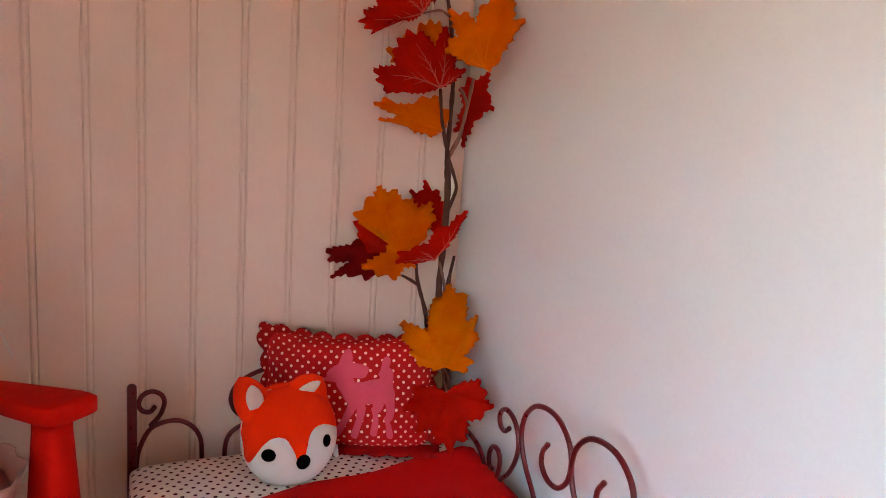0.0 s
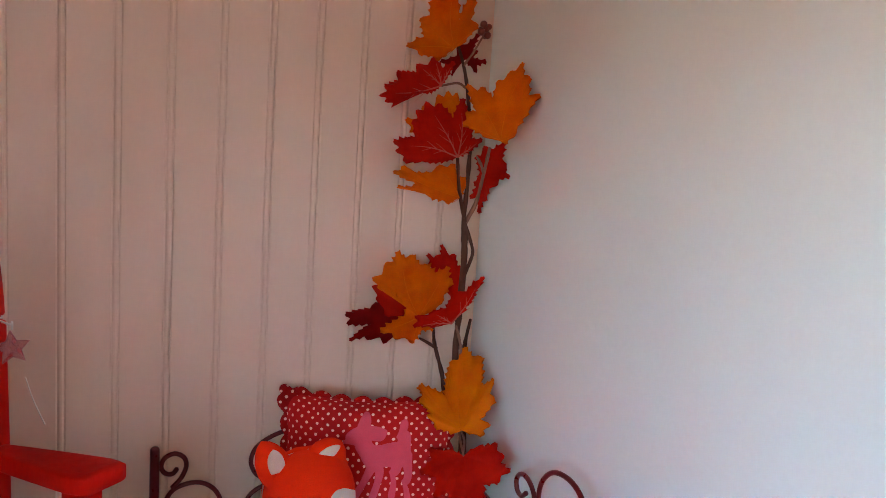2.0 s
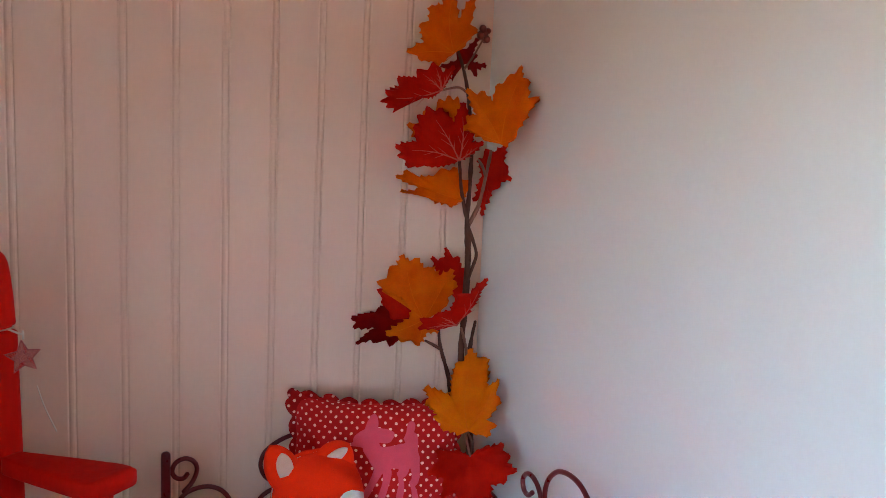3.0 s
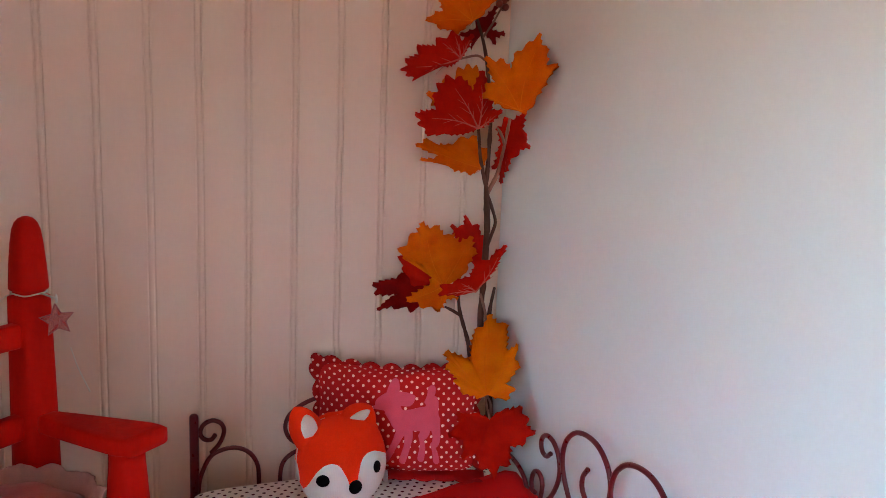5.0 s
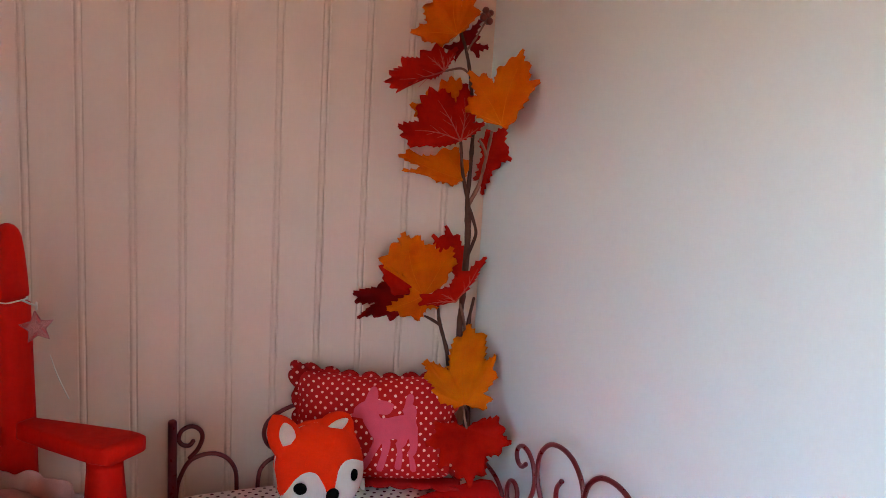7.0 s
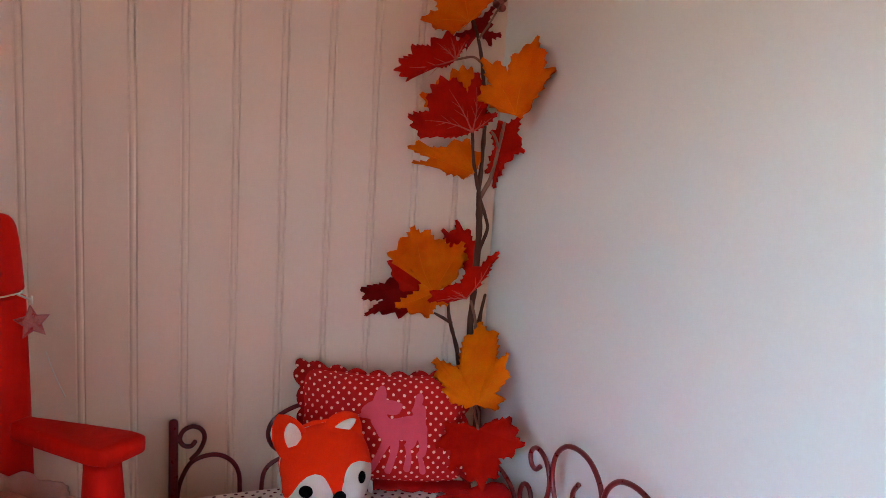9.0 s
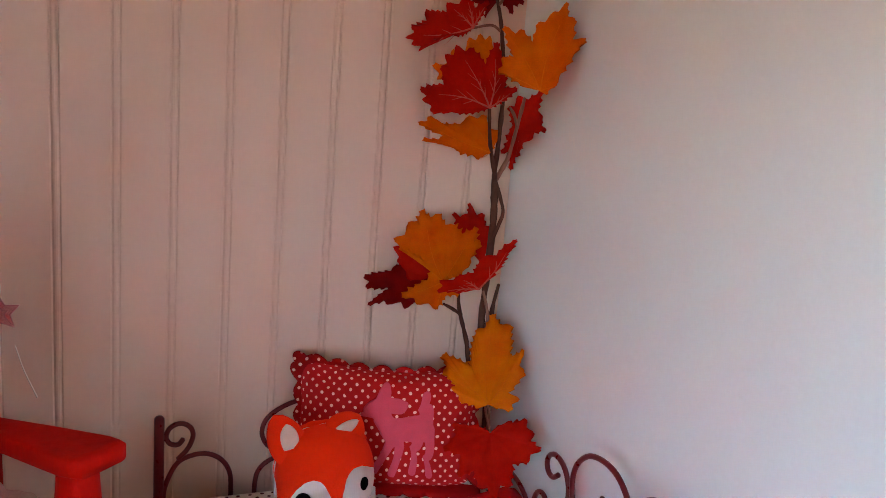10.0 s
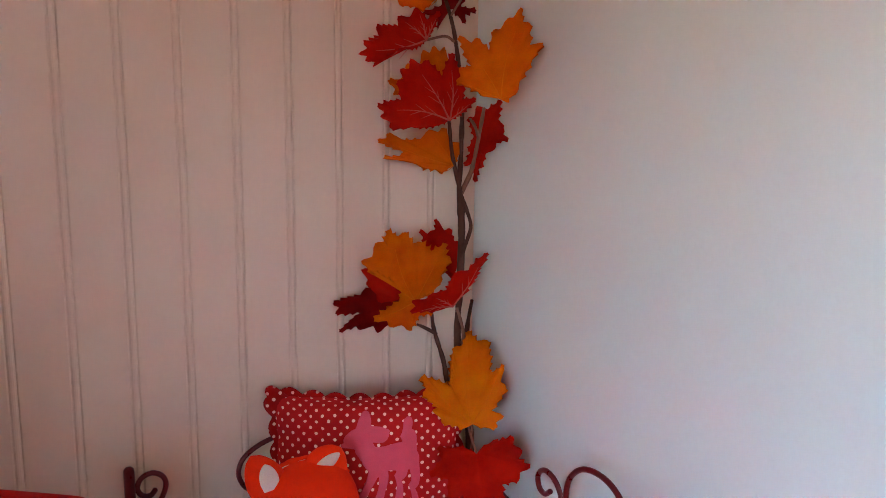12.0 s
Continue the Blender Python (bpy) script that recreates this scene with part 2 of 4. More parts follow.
def loft(bm, rings, close_ends=True):
    """Skin over closed rings of points."""
    vs = [[bm.verts.new(p) for p in ring] for ring in rings]
    n = len(vs[0])
    for a, b in zip(vs, vs[1:]):
        for k in range(n):
            bm.faces.new((a[k], a[(k + 1) % n], b[(k + 1) % n], b[k]))
    if close_ends:
        bm.faces.new(vs[0])
        bm.faces.new(vs[-1])
    return bm


def squircle(cx, cy, z, hx, hy, power=4.0, n=28, turn=0.0):
    out = []
    for k in range(n):
        a = 2 * math.pi * k / n
        c, s = math.cos(a), math.sin(a)
        x = math.copysign(abs(c) ** (2 / power), c) * hx
        y = math.copysign(abs(s) ** (2 / power), s) * hy
        ct, st = math.cos(turn), math.sin(turn)
        out.append(Vector((cx + x * ct - y * st, cy + x * st + y * ct, z)))
    return out


# ---- the room ----
X_LEFT, Y_BACK, X_RIGHT, TOP = -1.514, -3.0, 0.003, 2.10
structure("floor", (X_LEFT - 0.42, Y_BACK - 0.1, -0.06), (X_RIGHT + 0.1, 0.11, 0.0), FLOOR_WARM, "unseen playroom floor, coloured red-brown to bounce warm light")
structure("ceiling", (X_LEFT - 0.42, Y_BACK - 0.1, TOP), (X_RIGHT + 0.1, 0.11, TOP + 0.05), CEILING_PAINT, "unseen playroom ceiling, coloured like pine to bounce warm light")
structure("wall_east", (X_RIGHT, Y_BACK - 0.1, 0.0), (X_RIGHT + 0.1, 0.11, TOP), WALL_PAINT, "smooth white painted wall beside the small bed")
wall_north = structure("wall_north", (X_LEFT - 0.42, 0.013, 0.0), (X_RIGHT, 0.11, TOP), PANEL_PAINT, "beadboard wall behind the small bed, its paint tinted for warm light")


def window_wall(name, window_name, axis, at, span, hole):
    """A wall across x or y at a place, with a framed window opening through it. hole: from, to, sill, head."""
    def put(bm, u0, u1, z0, z1, near, far):
        lo, hi = ((u0, at + far, z0), (u1, at + near, z1)) if axis == "x" else ((at + far, u0, z0), (at + near, u1, z1))
        box(bm, lo, hi)
    bm = bmesh.new()
    for u0, u1, z0, z1 in ((span[0], hole[0], 0.0, TOP), (hole[1], span[1], 0.0, TOP), (hole[0], hole[1], 0.0, hole[2]), (hole[0], hole[1], hole[3], TOP)):
        # Made 0.42 thick so the deep reveal keeps sky light off the corner.
        put(bm, u0, u1, z0, z1, 0.0, -0.42)
    tagged(part(name, bm, PANEL_PAINT, None, smooth=False), "unseen wall, thickened to shade the corner, with a wide window opening", "wall", kind="structure")
    win = tagged(new(window_name), "white framed window that lets in daylight", "window", kind="structure")
    for u0, u1, z0, z1 in ((hole[0], hole[0] + 0.04, hole[2], hole[3]), (hole[1] - 0.04, hole[1], hole[2], hole[3]),
                           (hole[0] + 0.04, hole[1] - 0.04, hole[2], hole[2] + 0.04), (hole[0] + 0.04, hole[1] - 0.04, hole[3] - 0.04, hole[3])):
        bm = bmesh.new()
        put(bm, u0, u1, z0, z1, -0.30, -0.36)
        part("window_frame", bm, WALL_PAINT, win, smooth=False)


structure("wall_south", (X_LEFT - 0.42, Y_BACK - 0.1, 0.0), (X_RIGHT, Y_BACK, TOP), PANEL_PAINT, "unseen rear wall of the playroom, in the warm-tinted panel paint")
window_wall("wall_west", "window_1", "y", X_LEFT, (Y_BACK, 0.013), (-2.85, -1.75, 0.50, 1.55))
# Unseen dark rim round the horizon, added to block low sky from the window.
bm = bmesh.new()
for k in range(270):
    a0 = math.pi * (0.5 + k / 180)
    p, q = Vector((40 * math.cos(a0), 40 * math.sin(a0), 0)), Vector((40 * math.cos(a0 + 0.0175), 40 * math.sin(a0 + 0.0175), 0))
    hh = 5.0 + 1.5 * noise.noise((k * 0.11, 0, 0)) + 1.2 * noise.noise((k * 0.6, 3, 0))
    vs = [bm.verts.new(v) for v in (p + Vector((0, 0, -0.3)), q + Vector((0, 0, -0.3)), q + Vector((0, 0, hh)), p + Vector((0, 0, hh)))]
    bm.faces.new(vs)
tagged(part("backdrop", bm, HORIZON_RIM, None, smooth=False), "unseen dark rim like far trees, added to cut off low sky", "backdrop", kind="structure")
tagged(part("ground", box(bmesh.new(), (-400, -400, -0.5), (400, 400, -0.3)), WARM_GROUND, None, smooth=False), "unseen ground outside, coloured reddish to bounce warm light", "ground", kind="structure")


# ---- the small metal bed ----
HEAD_Y, SIDE_X, POST_X, BED_END = -0.058, -0.057, -0.687, -1.02
ROD = 0.0047
bed = thing("doll_bed", "small maroon metal daybed with curled scroll rods", "doll bed")


def bar(points, radius, name, steps=8):
    return part(name, tube(bmesh.new(), spline(points, steps), radius, 12), BED_METAL, bed)


def post(x, y, top):
    bm = bmesh.new()
    rings = []
    for z, r in ((0.0, 0.0095), (0.01, 0.0095), (top - 0.012, 0.0092), (top - 0.005, 0.0088), (top - 0.0015, 0.006), (top, 0.0015)):
        rings.append([Vector((x + r * math.cos(a), y + r * math.sin(a), z)) for a in (2 * math.pi * k / 16 for k in range(16))])
    return part("post", loft(bm, rings), BED_METAL, bed)


for x, y, top in ((POST_X, HEAD_Y, 0.387), (SIDE_X, HEAD_Y, 0.30), (SIDE_X, BED_END, 0.387), (POST_X, BED_END, 0.30)):
    post(x, y, top)
for a, b in (((POST_X, HEAD_Y), (SIDE_X, HEAD_Y)), ((SIDE_X, HEAD_Y), (SIDE_X, BED_END)), ((POST_X, HEAD_Y), (POST_X, BED_END)), ((POST_X, BED_END), (SIDE_X, BED_END))):
    bar([(*a, 0.175), ((a[0] + b[0]) / 2, (a[1] + b[1]) / 2, 0.175), (*b, 0.175)], 0.006, "rail", 2)

MID = (POST_X + SIDE_X) / 2
for s in (1, -1):
    def head(*pts):
        return [(MID + s * (x - 0.004 - MID), HEAD_Y, z) for x, z in pts]
    # curl beside the post, running into the low arch
    if s == 1:
        bar(head((-0.641, 0.338), (-0.650, 0.328), (-0.664, 0.331), (-0.671, 0.345), (-0.664, 0.362), (-0.646, 0.369), (-0.629, 0.360),
                 (-0.624, 0.342), (-0.633, 0.318), (-0.650, 0.299)), ROD, "scroll_rod")
        bar(head((-0.676, 0.215), (-0.671, 0.250), (-0.652, 0.290), (-0.625, 0.304), (-0.596, 0.304), (-0.571, 0.289), (-0.556, 0.262), (-0.553, 0.225), (-0.553, 0.175)), ROD, "arch_rod")
    else:
        bar(head((-0.676, 0.215), (-0.671, 0.240), (-0.652, 0.268), (-0.625, 0.280), (-0.596, 0.280), (-0.571, 0.268), (-0.556, 0.245), (-0.553, 0.215), (-0.553, 0.175)), ROD, "arch_rod")
    # large middle scroll and the arch under it
    bar(head((-0.455, 0.292), (-0.472, 0.299), (-0.490, 0.315), (-0.498, 0.340), (-0.488, 0.367), (-0.458, 0.388), (-0.419, 0.400), (-0.375, 0.404)), ROD, "scroll_rod")
    bar(head((-0.508, 0.175), (-0.508, 0.236), (-0.499, 0.265), (-0.475, 0.282), (-0.440, 0.288), (-0.405, 0.270), (-0.395, 0.230), (-0.395, 0.175)), ROD, "arch_rod")


def side(*pts):
    return [(SIDE_X, y, z) for y, z in pts]


bar(side((-0.075, 0.215), (-0.095, 0.255), (-0.140, 0.285), (-0.195, 0.295), (-0.250, 0.294), (-0.290, 0.284), (-0.315, 0.262), (-0.322, 0.225), (-0.322, 0.175)), ROD, "arch_rod")
bar(side((-0.352, 0.268), (-0.338, 0.270), (-0.334, 0.290), (-0.345, 0.310), (-0.364, 0.314), (-0.378, 0.298), (-0.374, 0.268), (-0.360, 0.232), (-0.352, 0.175)), ROD, "scroll_rod")
bar(side((-0.404, 0.372), (-0.388, 0.360), (-0.371, 0.363), (-0.364, 0.380), (-0.373, 0.395), (-0.391, 0.402), (-0.414, 0.397), (-0.432, 0.381),
         (-0.441, 0.355), (-0.435, 0.324), (-0.414, 0.289), (-0.385, 0.262), (-0.365, 0.240)), ROD, "scroll_rod")
for shift in (0.0, -0.163):
    bar([(x, y + shift, z + (0.010 if shift else 0.0)) for x, y, z in side(
        (-0.560, 0.175), (-0.538, 0.240), (-0.505, 0.290), (-0.472, 0.327), (-0.452, 0.362), (-0.449, 0.395), (-0.461, 0.424), (-0.490, 0.448), (-0.530, 0.457),
        (-0.568, 0.451), (-0.598, 0.428), (-0.610, 0.396), (-0.602, 0.362), (-0.576, 0.339), (-0.545, 0.338), (-0.524, 0.354), (-0.522, 0.377), (-0.537, 0.399))], ROD, "spiral_rod")

# ---- bedding ----
mattress = thing("mattress", "white cotton doll mattress printed with dark dots", "mattress", pose(-0.383, -0.545, 0.18))
bm = bmesh.new()
HX, HY, HZ = 0.318, 0.465, 0.076
rings = []
for i in range(25):
    f = -1 + 2 * i / 24
    grow = (1 - abs(f) ** 5) ** 0.28
    rings.append([Vector((HX * math.copysign(abs(math.cos(a)) ** 0.2, math.cos(a)) * (0.93 + 0.07 * grow),
                          HY * f * 1.0,
                          HZ * 0.5 + HZ * 0.5 * math.copysign(abs(math.sin(a)) ** 0.45, math.sin(a)) * (0.12 + 0.88 * grow)))
                  for a in (2 * math.pi * k / 64 for k in range(64))])
loft(bm, rings)
part("cover", bm, SHEET_DOTS, mattress)

blanket = thing("blanket", "plain red felt blanket spread over the doll mattress", "blanket")
bm = bmesh.new()
N, M = 46, 46
top, low = [], []
for j in range(M + 1):
    row_t, row_l = [], []
    for i in range(N + 1):
        u, v = i / N, j / M
        x = -0.712 + u * 0.664
        edge = -0.368 + 0.126 * u + 0.006 * math.sin(u * 17)
        y = edge + v * (-0.985 - edge)
        rim = max(0.0, 1 - v * 9)
        z = 0.261 + 0.004 * noise.noise((x * 9, y * 9, 1.0)) + 0.0015 * noise.noise((x * 40, y * 40, 4.0)) + 0.003 * rim
        lift = max(0.0, (u - 0.78) / 0.22)
        z += 0.014 * lift * lift * max(0.0, 1 - v * 2.2)
        if u > 0.96:
            z -= (u - 0.96) * 0.35
        if u < 0.03:
            z -= (0.03 - u) * 0.5
        row_t.append(bm.verts.new((x, y, z)))
        row_l.append(bm.verts.new((x, y + 0.0008, z - 0.0035)))
    top.append(row_t)
    low.append(row_l)
for j in range(M):
    for i in range(N):
        bm.faces.new((top[j][i], top[j][i + 1], top[j + 1][i + 1], top[j + 1][i]))
        bm.faces.new((low[j][i], low[j + 1][i], low[j + 1][i + 1], low[j][i + 1]))
for i in range(N):
    for r in (0, M):
        bm.faces.new((top[r][i], low[r][i], low[r][i + 1], top[r][i + 1]))
for j in range(M):
    for c in (0, N):
        bm.faces.new((top[j][c], top[j + 1][c], low[j + 1][c], low[j][c]))
part("cloth", bm, FELT_RED, blanket)

# ---- polka-dot pillow ----
PW, PH, PT = 0.182, 0.116, 0.050
P_BASE = Vector((-0.290, -0.158, 0.259))
width_axis = Vector((0.935, -0.355, 0.0)).normalized()
back_axis = Vector((0.355, 0.935, 0.0)).normalized()
up_axis = (Vector((0, 0, 1)) * math.cos(radians(13)) + back_axis * math.sin(radians(13))).normalized()
front_axis = width_axis.cross(up_axis)
frame_m = Matrix((width_axis, up_axis, front_axis)).transposed().to_4x4()
pillow = thing("pillow", "red polka-dot pillow with scalloped edge and pink deer applique", "pillow", Matrix.Translation(P_BASE + up_axis * PH) @ frame_m)


def puff(x, y):
    """Height of the stuffed front over the pillow's middle plane."""
    a, b = min(1.0, abs(x) / PW), min(1.0, abs(y) / PH)
    h = PT * ((1 - a ** 2.6) ** 0.62) * ((1 - b ** (4.0 if y > 0 else 4.6)) ** 0.55)
    seam = max(0.0, 1 - h / (PT * 0.75))
    run = x if b > a else y
    h += 0.0055 * seam * (1 - seam) * 4 * noise.noise((run * 75, a + b, 5.0))
    return max(0.0, h + 0.0060 * noise.noise((x * 16, y * 16, 2.0)) * min(1.0, 4 * h / PT))


def edge_pull(x, y):
    a, b = abs(x / PW), abs(y / PH)
    corner = max(a, b, 0.001) / max(0.001, (a ** 6 + b ** 6) ** (1 / 6))
    return x * corner * (1 - 0.10 * (1 - abs(y / PH) ** 2.5)), y * corner * (1 - (0.15 if y > 0 else 0.0) * (1 - abs(x / PW) ** 2.5))


bm = bmesh.new()
NX, NY = 44, 32
sheets = []
for sgn in (1, -1):
    rows = []
    for j in range(NY + 1):
        row = []
        for i in range(NX + 1):
            x, y = PW * (2 * i / NX - 1), PH * (2 * j / NY - 1)
            ex, ey = edge_pull(x, y)
            row.append(bm.verts.new((ex, ey, sgn * (puff(x, y) + 0.0006))))
        rows.append(row)
    sheets.append(rows)
    for j in range(NY):
        for i in range(NX):
            bm.faces.new((rows[j][i], rows[j][i + 1], rows[j + 1][i + 1], rows[j + 1][i]))
# the printed cloth is laid out flat along the curved surface
print_map = bm.loops.layers.uv.new("cloth")
flat = {}
for rows in sheets:
    for line, axis in [(row, 0) for row in rows] + [(list(col), 1) for col in zip(*rows)]:
        run, spans = 0.0, [0.0]
        for p, q in zip(line, line[1:]):
            run += (q.co - p.co).length
            spans.append(run)
        for v, at in zip(line, spans):
            flat.setdefault(v, [0.0, 0.0])[axis] = at - spans[len(spans) // 2]
for f in bm.faces:
    for corner in f.loops:
        corner[print_map].uv = flat[corner.vert]
part("stuffed_body", bm, PILLOW_RED, pillow)

TX, TY, TR = PW + 0.015, PH + 0.013, 0.034
path = []
for cx, cy, start in ((1, 1, 0), (-1, 1, 90), (-1, -1, 180), (1, -1, 270)):
    for k in range(13):
        a = radians(start + 7.5 * k)
        path.append((Vector((cx * (TX - TR) + TR * math.cos(a), cy * (TY - TR) + TR * math.sin(a), 0)), Vector((math.cos(a), math.sin(a), 0))))
ring = []
for (p, n0), (q, n1) in zip(path, path[1:] + path[:1]):
    count = max(1, int((q - p).length / 0.004))
    ring += [(p.lerp(q, k / count), n0.lerp(n1, k / count)) for k in range(count)]
bm = bmesh.new()
loop, walked = [], 0.0
for k, (p, d) in enumerate(ring):
    walked += (p - ring[k - 1][0]).length if k else 0.0
    q = Vector((p.x * (1 - 0.115 * (1 - (p.y / TY) ** 2)), p.y * (1 - (0.19 if p.y > 0 else 0.02) * (1 - (p.x / TX) ** 2)), 0))
    q += d * (0.011 * abs(math.sin(walked * math.pi / 0.042)) ** 0.8 - 0.007)
    curl = 0.006 * math.sin(walked * 78) + 0.004 * math.sin(walked * 31 + 1)
    over = max(0.0, -q.y - PH * 0.97) * (1.0 if p.y < 0 else 0.0)
    rest = q + Vector((0, over, 0))
    fold = min(1.0, over / 0.008)
    loop.append((rest * (0.80 + 0.17 * fold), rest * (0.93 + 0.05 * fold) + Vector((0, -0.005, 0.020)) * fold,
                 rest + Vector((0, -0.0095, 0.034 + 1.8 * over)) * fold, curl * (1 - 0.5 * fold), fold))
STEPS = len(loop)
hem = bmesh.new()
for target, folded in ((bm, False), (hem, True)):
    sides = []
    for sgn in (1, -1):
        sides.append([(target.verts.new(a + Vector((0, 0, sgn * 0.003))), target.verts.new(b + Vector((0, 0, sgn * 0.002 + curl * 0.5))),
                       target.verts.new(c + Vector((0, 0, sgn * 0.0012 + curl)))) for a, b, c, curl, _ in loop])
    for k in range(STEPS):
        j = (k + 1) % STEPS
        if (max(loop[k][4], loop[j][4]) > 0.3) == folded:
            for vs in sides:
                p, q = vs[k], vs[j]
                target.faces.new((p[0], q[0], q[1], p[1]))
                target.faces.new((p[1], q[1], q[2], p[2]))
            p, q = sides
            target.faces.new((p[k][2], p[j][2], q[j][2], q[k][2]))
    bmesh.ops.delete(target, geom=[v for v in target.verts if not v.link_faces], context="VERTS")
part("bottom_hem", hem, HEM_RED, pillow, "plain red scalloped hem lying on the mattress")
part("scalloped_trim", bm, TRIM_RED, pillow, "scalloped dark red cotton trim")

# deer cut from one piece of felt: the outline joins body, neck, head, ear, tail and four legs
felt_shape = []


def felt_strip(line, widths):
    pts = spline([(x, y, 0) for x, y in line], 6)
    for i, c in enumerate(pts):
        f = i / (len(pts) - 1) * (len(widths) - 1)
        k = min(int(f), len(widths) - 2)
        felt_shape.append((c.x + 0.009, c.y, widths[k] + (widths[k + 1] - widths[k]) * (f - k)))


felt_strip([(0.000, 0.001), (0.016, -0.002), (0.037, 0.000), (0.060, 0.003), (0.076, -0.004)], [0.018, 0.022, 0.025, 0.027, 0.018])
felt_strip([(0.006, -0.006), (-0.008, 0.008), (-0.018, 0.024)], [0.022, 0.018, 0.019])
felt_strip([(-0.058, 0.026), (-0.044, 0.034), (-0.026, 0.040), (-0.006, 0.047), (0.014, 0.049), (0.032, 0.053)], [0.005, 0.013, 0.020, 0.017, 0.013, 0.003])
felt_strip([(0.008, 0.042), (0.020, 0.040), (0.029, 0.046)], [0.012, 0.009, 0.005])
felt_strip([(-0.018, 0.056), (-0.014, 0.073), (-0.012, 0.089)], [0.013, 0.0120, 0.0065])
felt_strip([(0.074, 0.004), (0.075, 0.028), (0.076, 0.054), (0.071, 0.072)], [0.015, 0.0135, 0.0125, 0.009])
for hip, knee, foot, w in (((0.008, -0.020), (-0.008, -0.052), (-0.026, -0.084), 0.0074), ((0.025, -0.026), (0.020, -0.056), (0.010, -0.086), 0.0072),
                           ((0.061, -0.022), (0.057, -0.052), (0.050, -0.081), 0.0070), ((0.083, -0.010), (0.088, -0.048), (0.085, -0.086), 0.0074)):
    felt_strip([hip, knee, foot], [0.011, w, w * 1.05])

spots = np.array(felt_shape)


def felt_reach(x, y):
    d = np.hypot(spots[:, 0] - x, spots[:, 1] - y) - spots[:, 2]
    return float(-np.log(np.exp(-d * 1400).sum()) / 1400) + 0.0004 * noise.noise((x * 300, y * 300, 0))


bm = bmesh.new()
STEP = 0.0022
gx, gy = [-0.066 + STEP * i for i in range(82)], [-0.104 + STEP * j for j in range(94)]
level = [[felt_reach(x, y) for y in gy] for x in gx]
for i in range(len(gx) - 1):
    for j in range(len(gy) - 1):
        ring = []
        corners = ((i, j), (i + 1, j), (i + 1, j + 1), (i, j + 1))
        for (p, q), (p2, q2) in zip(corners, corners[1:] + corners[:1]):
            v0, v1 = level[p][q], level[p2][q2]
            if v0 <= 0:
                ring.append((gx[p], gy[q]))
            if (v0 <= 0) != (v1 <= 0):
                f = v0 / (v0 - v1)
                ring.append((gx[p] + (gx[p2] - gx[p]) * f, gy[q] + (gy[q2] - gy[q]) * f))
        if len(ring) > 2:
            bm.faces.new([bm.verts.new((*edge_pull(x, y), puff(x, y) + 0.0026)) for x, y in ring])
bmesh.ops.remove_doubles(bm, verts=bm.verts, dist=0.00005)
border = [e for e in bm.edges if len(e.link_faces) == 1]
hem = bmesh.ops.extrude_edge_only(bm, edges=border)["geom"]
for v in hem:
    if isinstance(v, bmesh.types.BMVert):
        v.co.z -= 0.0030
part("deer_applique", bm, FELT_PINK, pillow, "pink felt deer applique")

# ---- fox cushion ----
fox = thing("fox_cushion", "orange and white fleece cushion shaped like a fox head", "cushion",
            pose(-0.427, -0.250, 0.336, -14, -5, 4))
FW, FH, FD = 0.088, 0.092, 0.054


FP = 2.35


def fox_rim(x):
    """Upper and lower outline of the head at x."""
    h = FH * (1 - min(1.0, abs(x) / FW) ** FP) ** (1 / FP)
    return h, -h


def fox_depth(x, z):
    """Half thickness of the stuffed head, a little lumpy."""
    rr = min(1.0, (abs(x) / FW) ** FP + (abs(z) / FH) ** FP)
    lump = 0.0025 * noise.noise((x * 26, z * 26, 4.0)) * min(1.0, 3 * (1 - rr))
    return FD * (1 - rr) ** 0.5 + lump


def fox_point(x, y, z):
    """A point of the head, which narrows towards the chin."""
    return Vector((x * (1 - 0.20 * max(0.0, -z / FH) ** 2), y, z))


def fox_shell(s1, low_fn, high_fn, front, lift, nx=48, nz=26):
    bm = bmesh.new()
    rows = []
    for i in range(nx + 1):
        x = s1 * math.sin(math.pi * (i / nx - 0.5))
        lo, hi = low_fn(x), high_fn(x)
        row = []
        for j in range(nz + 1):
            z = lo + (hi - lo) * j / nz
            edge = min(1.0, 6 * j / nz)
            row.append(bm.verts.new(fox_point(x, -front * (fox_depth(x, z) + lift * edge), z)))
        rows.append(row)
    for a, b in zip(rows, rows[1:]):
        for j in range(nz):
            bm.faces.new((a[j], b[j], b[j + 1], a[j + 1]))
    return bm


CHEEK_LEFT = [(0.0, -0.044), (0.008, -0.040), (0.013, -0.016), (0.022, 0.004), (0.035, 0.011), (0.050, 0.009), (0.064, -0.001), (0.076, -0.017), (0.088, -0.034)]
CHEEK_RIGHT = [(0.0, -0.044), (0.010, -0.038), (0.014, -0.012), (0.022, 0.006), (0.034, 0.015), (0.050, 0.016), (0.066, 0.009), (0.088, -0.004)]


def fox_mask(x):
    """Lower edge of the orange hood: a narrow tip at the nose between two round white cheeks."""
    a = abs(x - 0.003)
    xs, zs = zip(*(CHEEK_LEFT if x < 0.003 else CHEEK_RIGHT))
    z = float(np.mean([np.interp(a + d, xs, zs) for d in (-0.003, -0.0015, 0.0, 0.0015, 0.003)]))
    z += 0.0011 * noise.noise((x * 210, 0.0, 7.0))
    return max(z, fox_rim(x)[1] * 0.98)


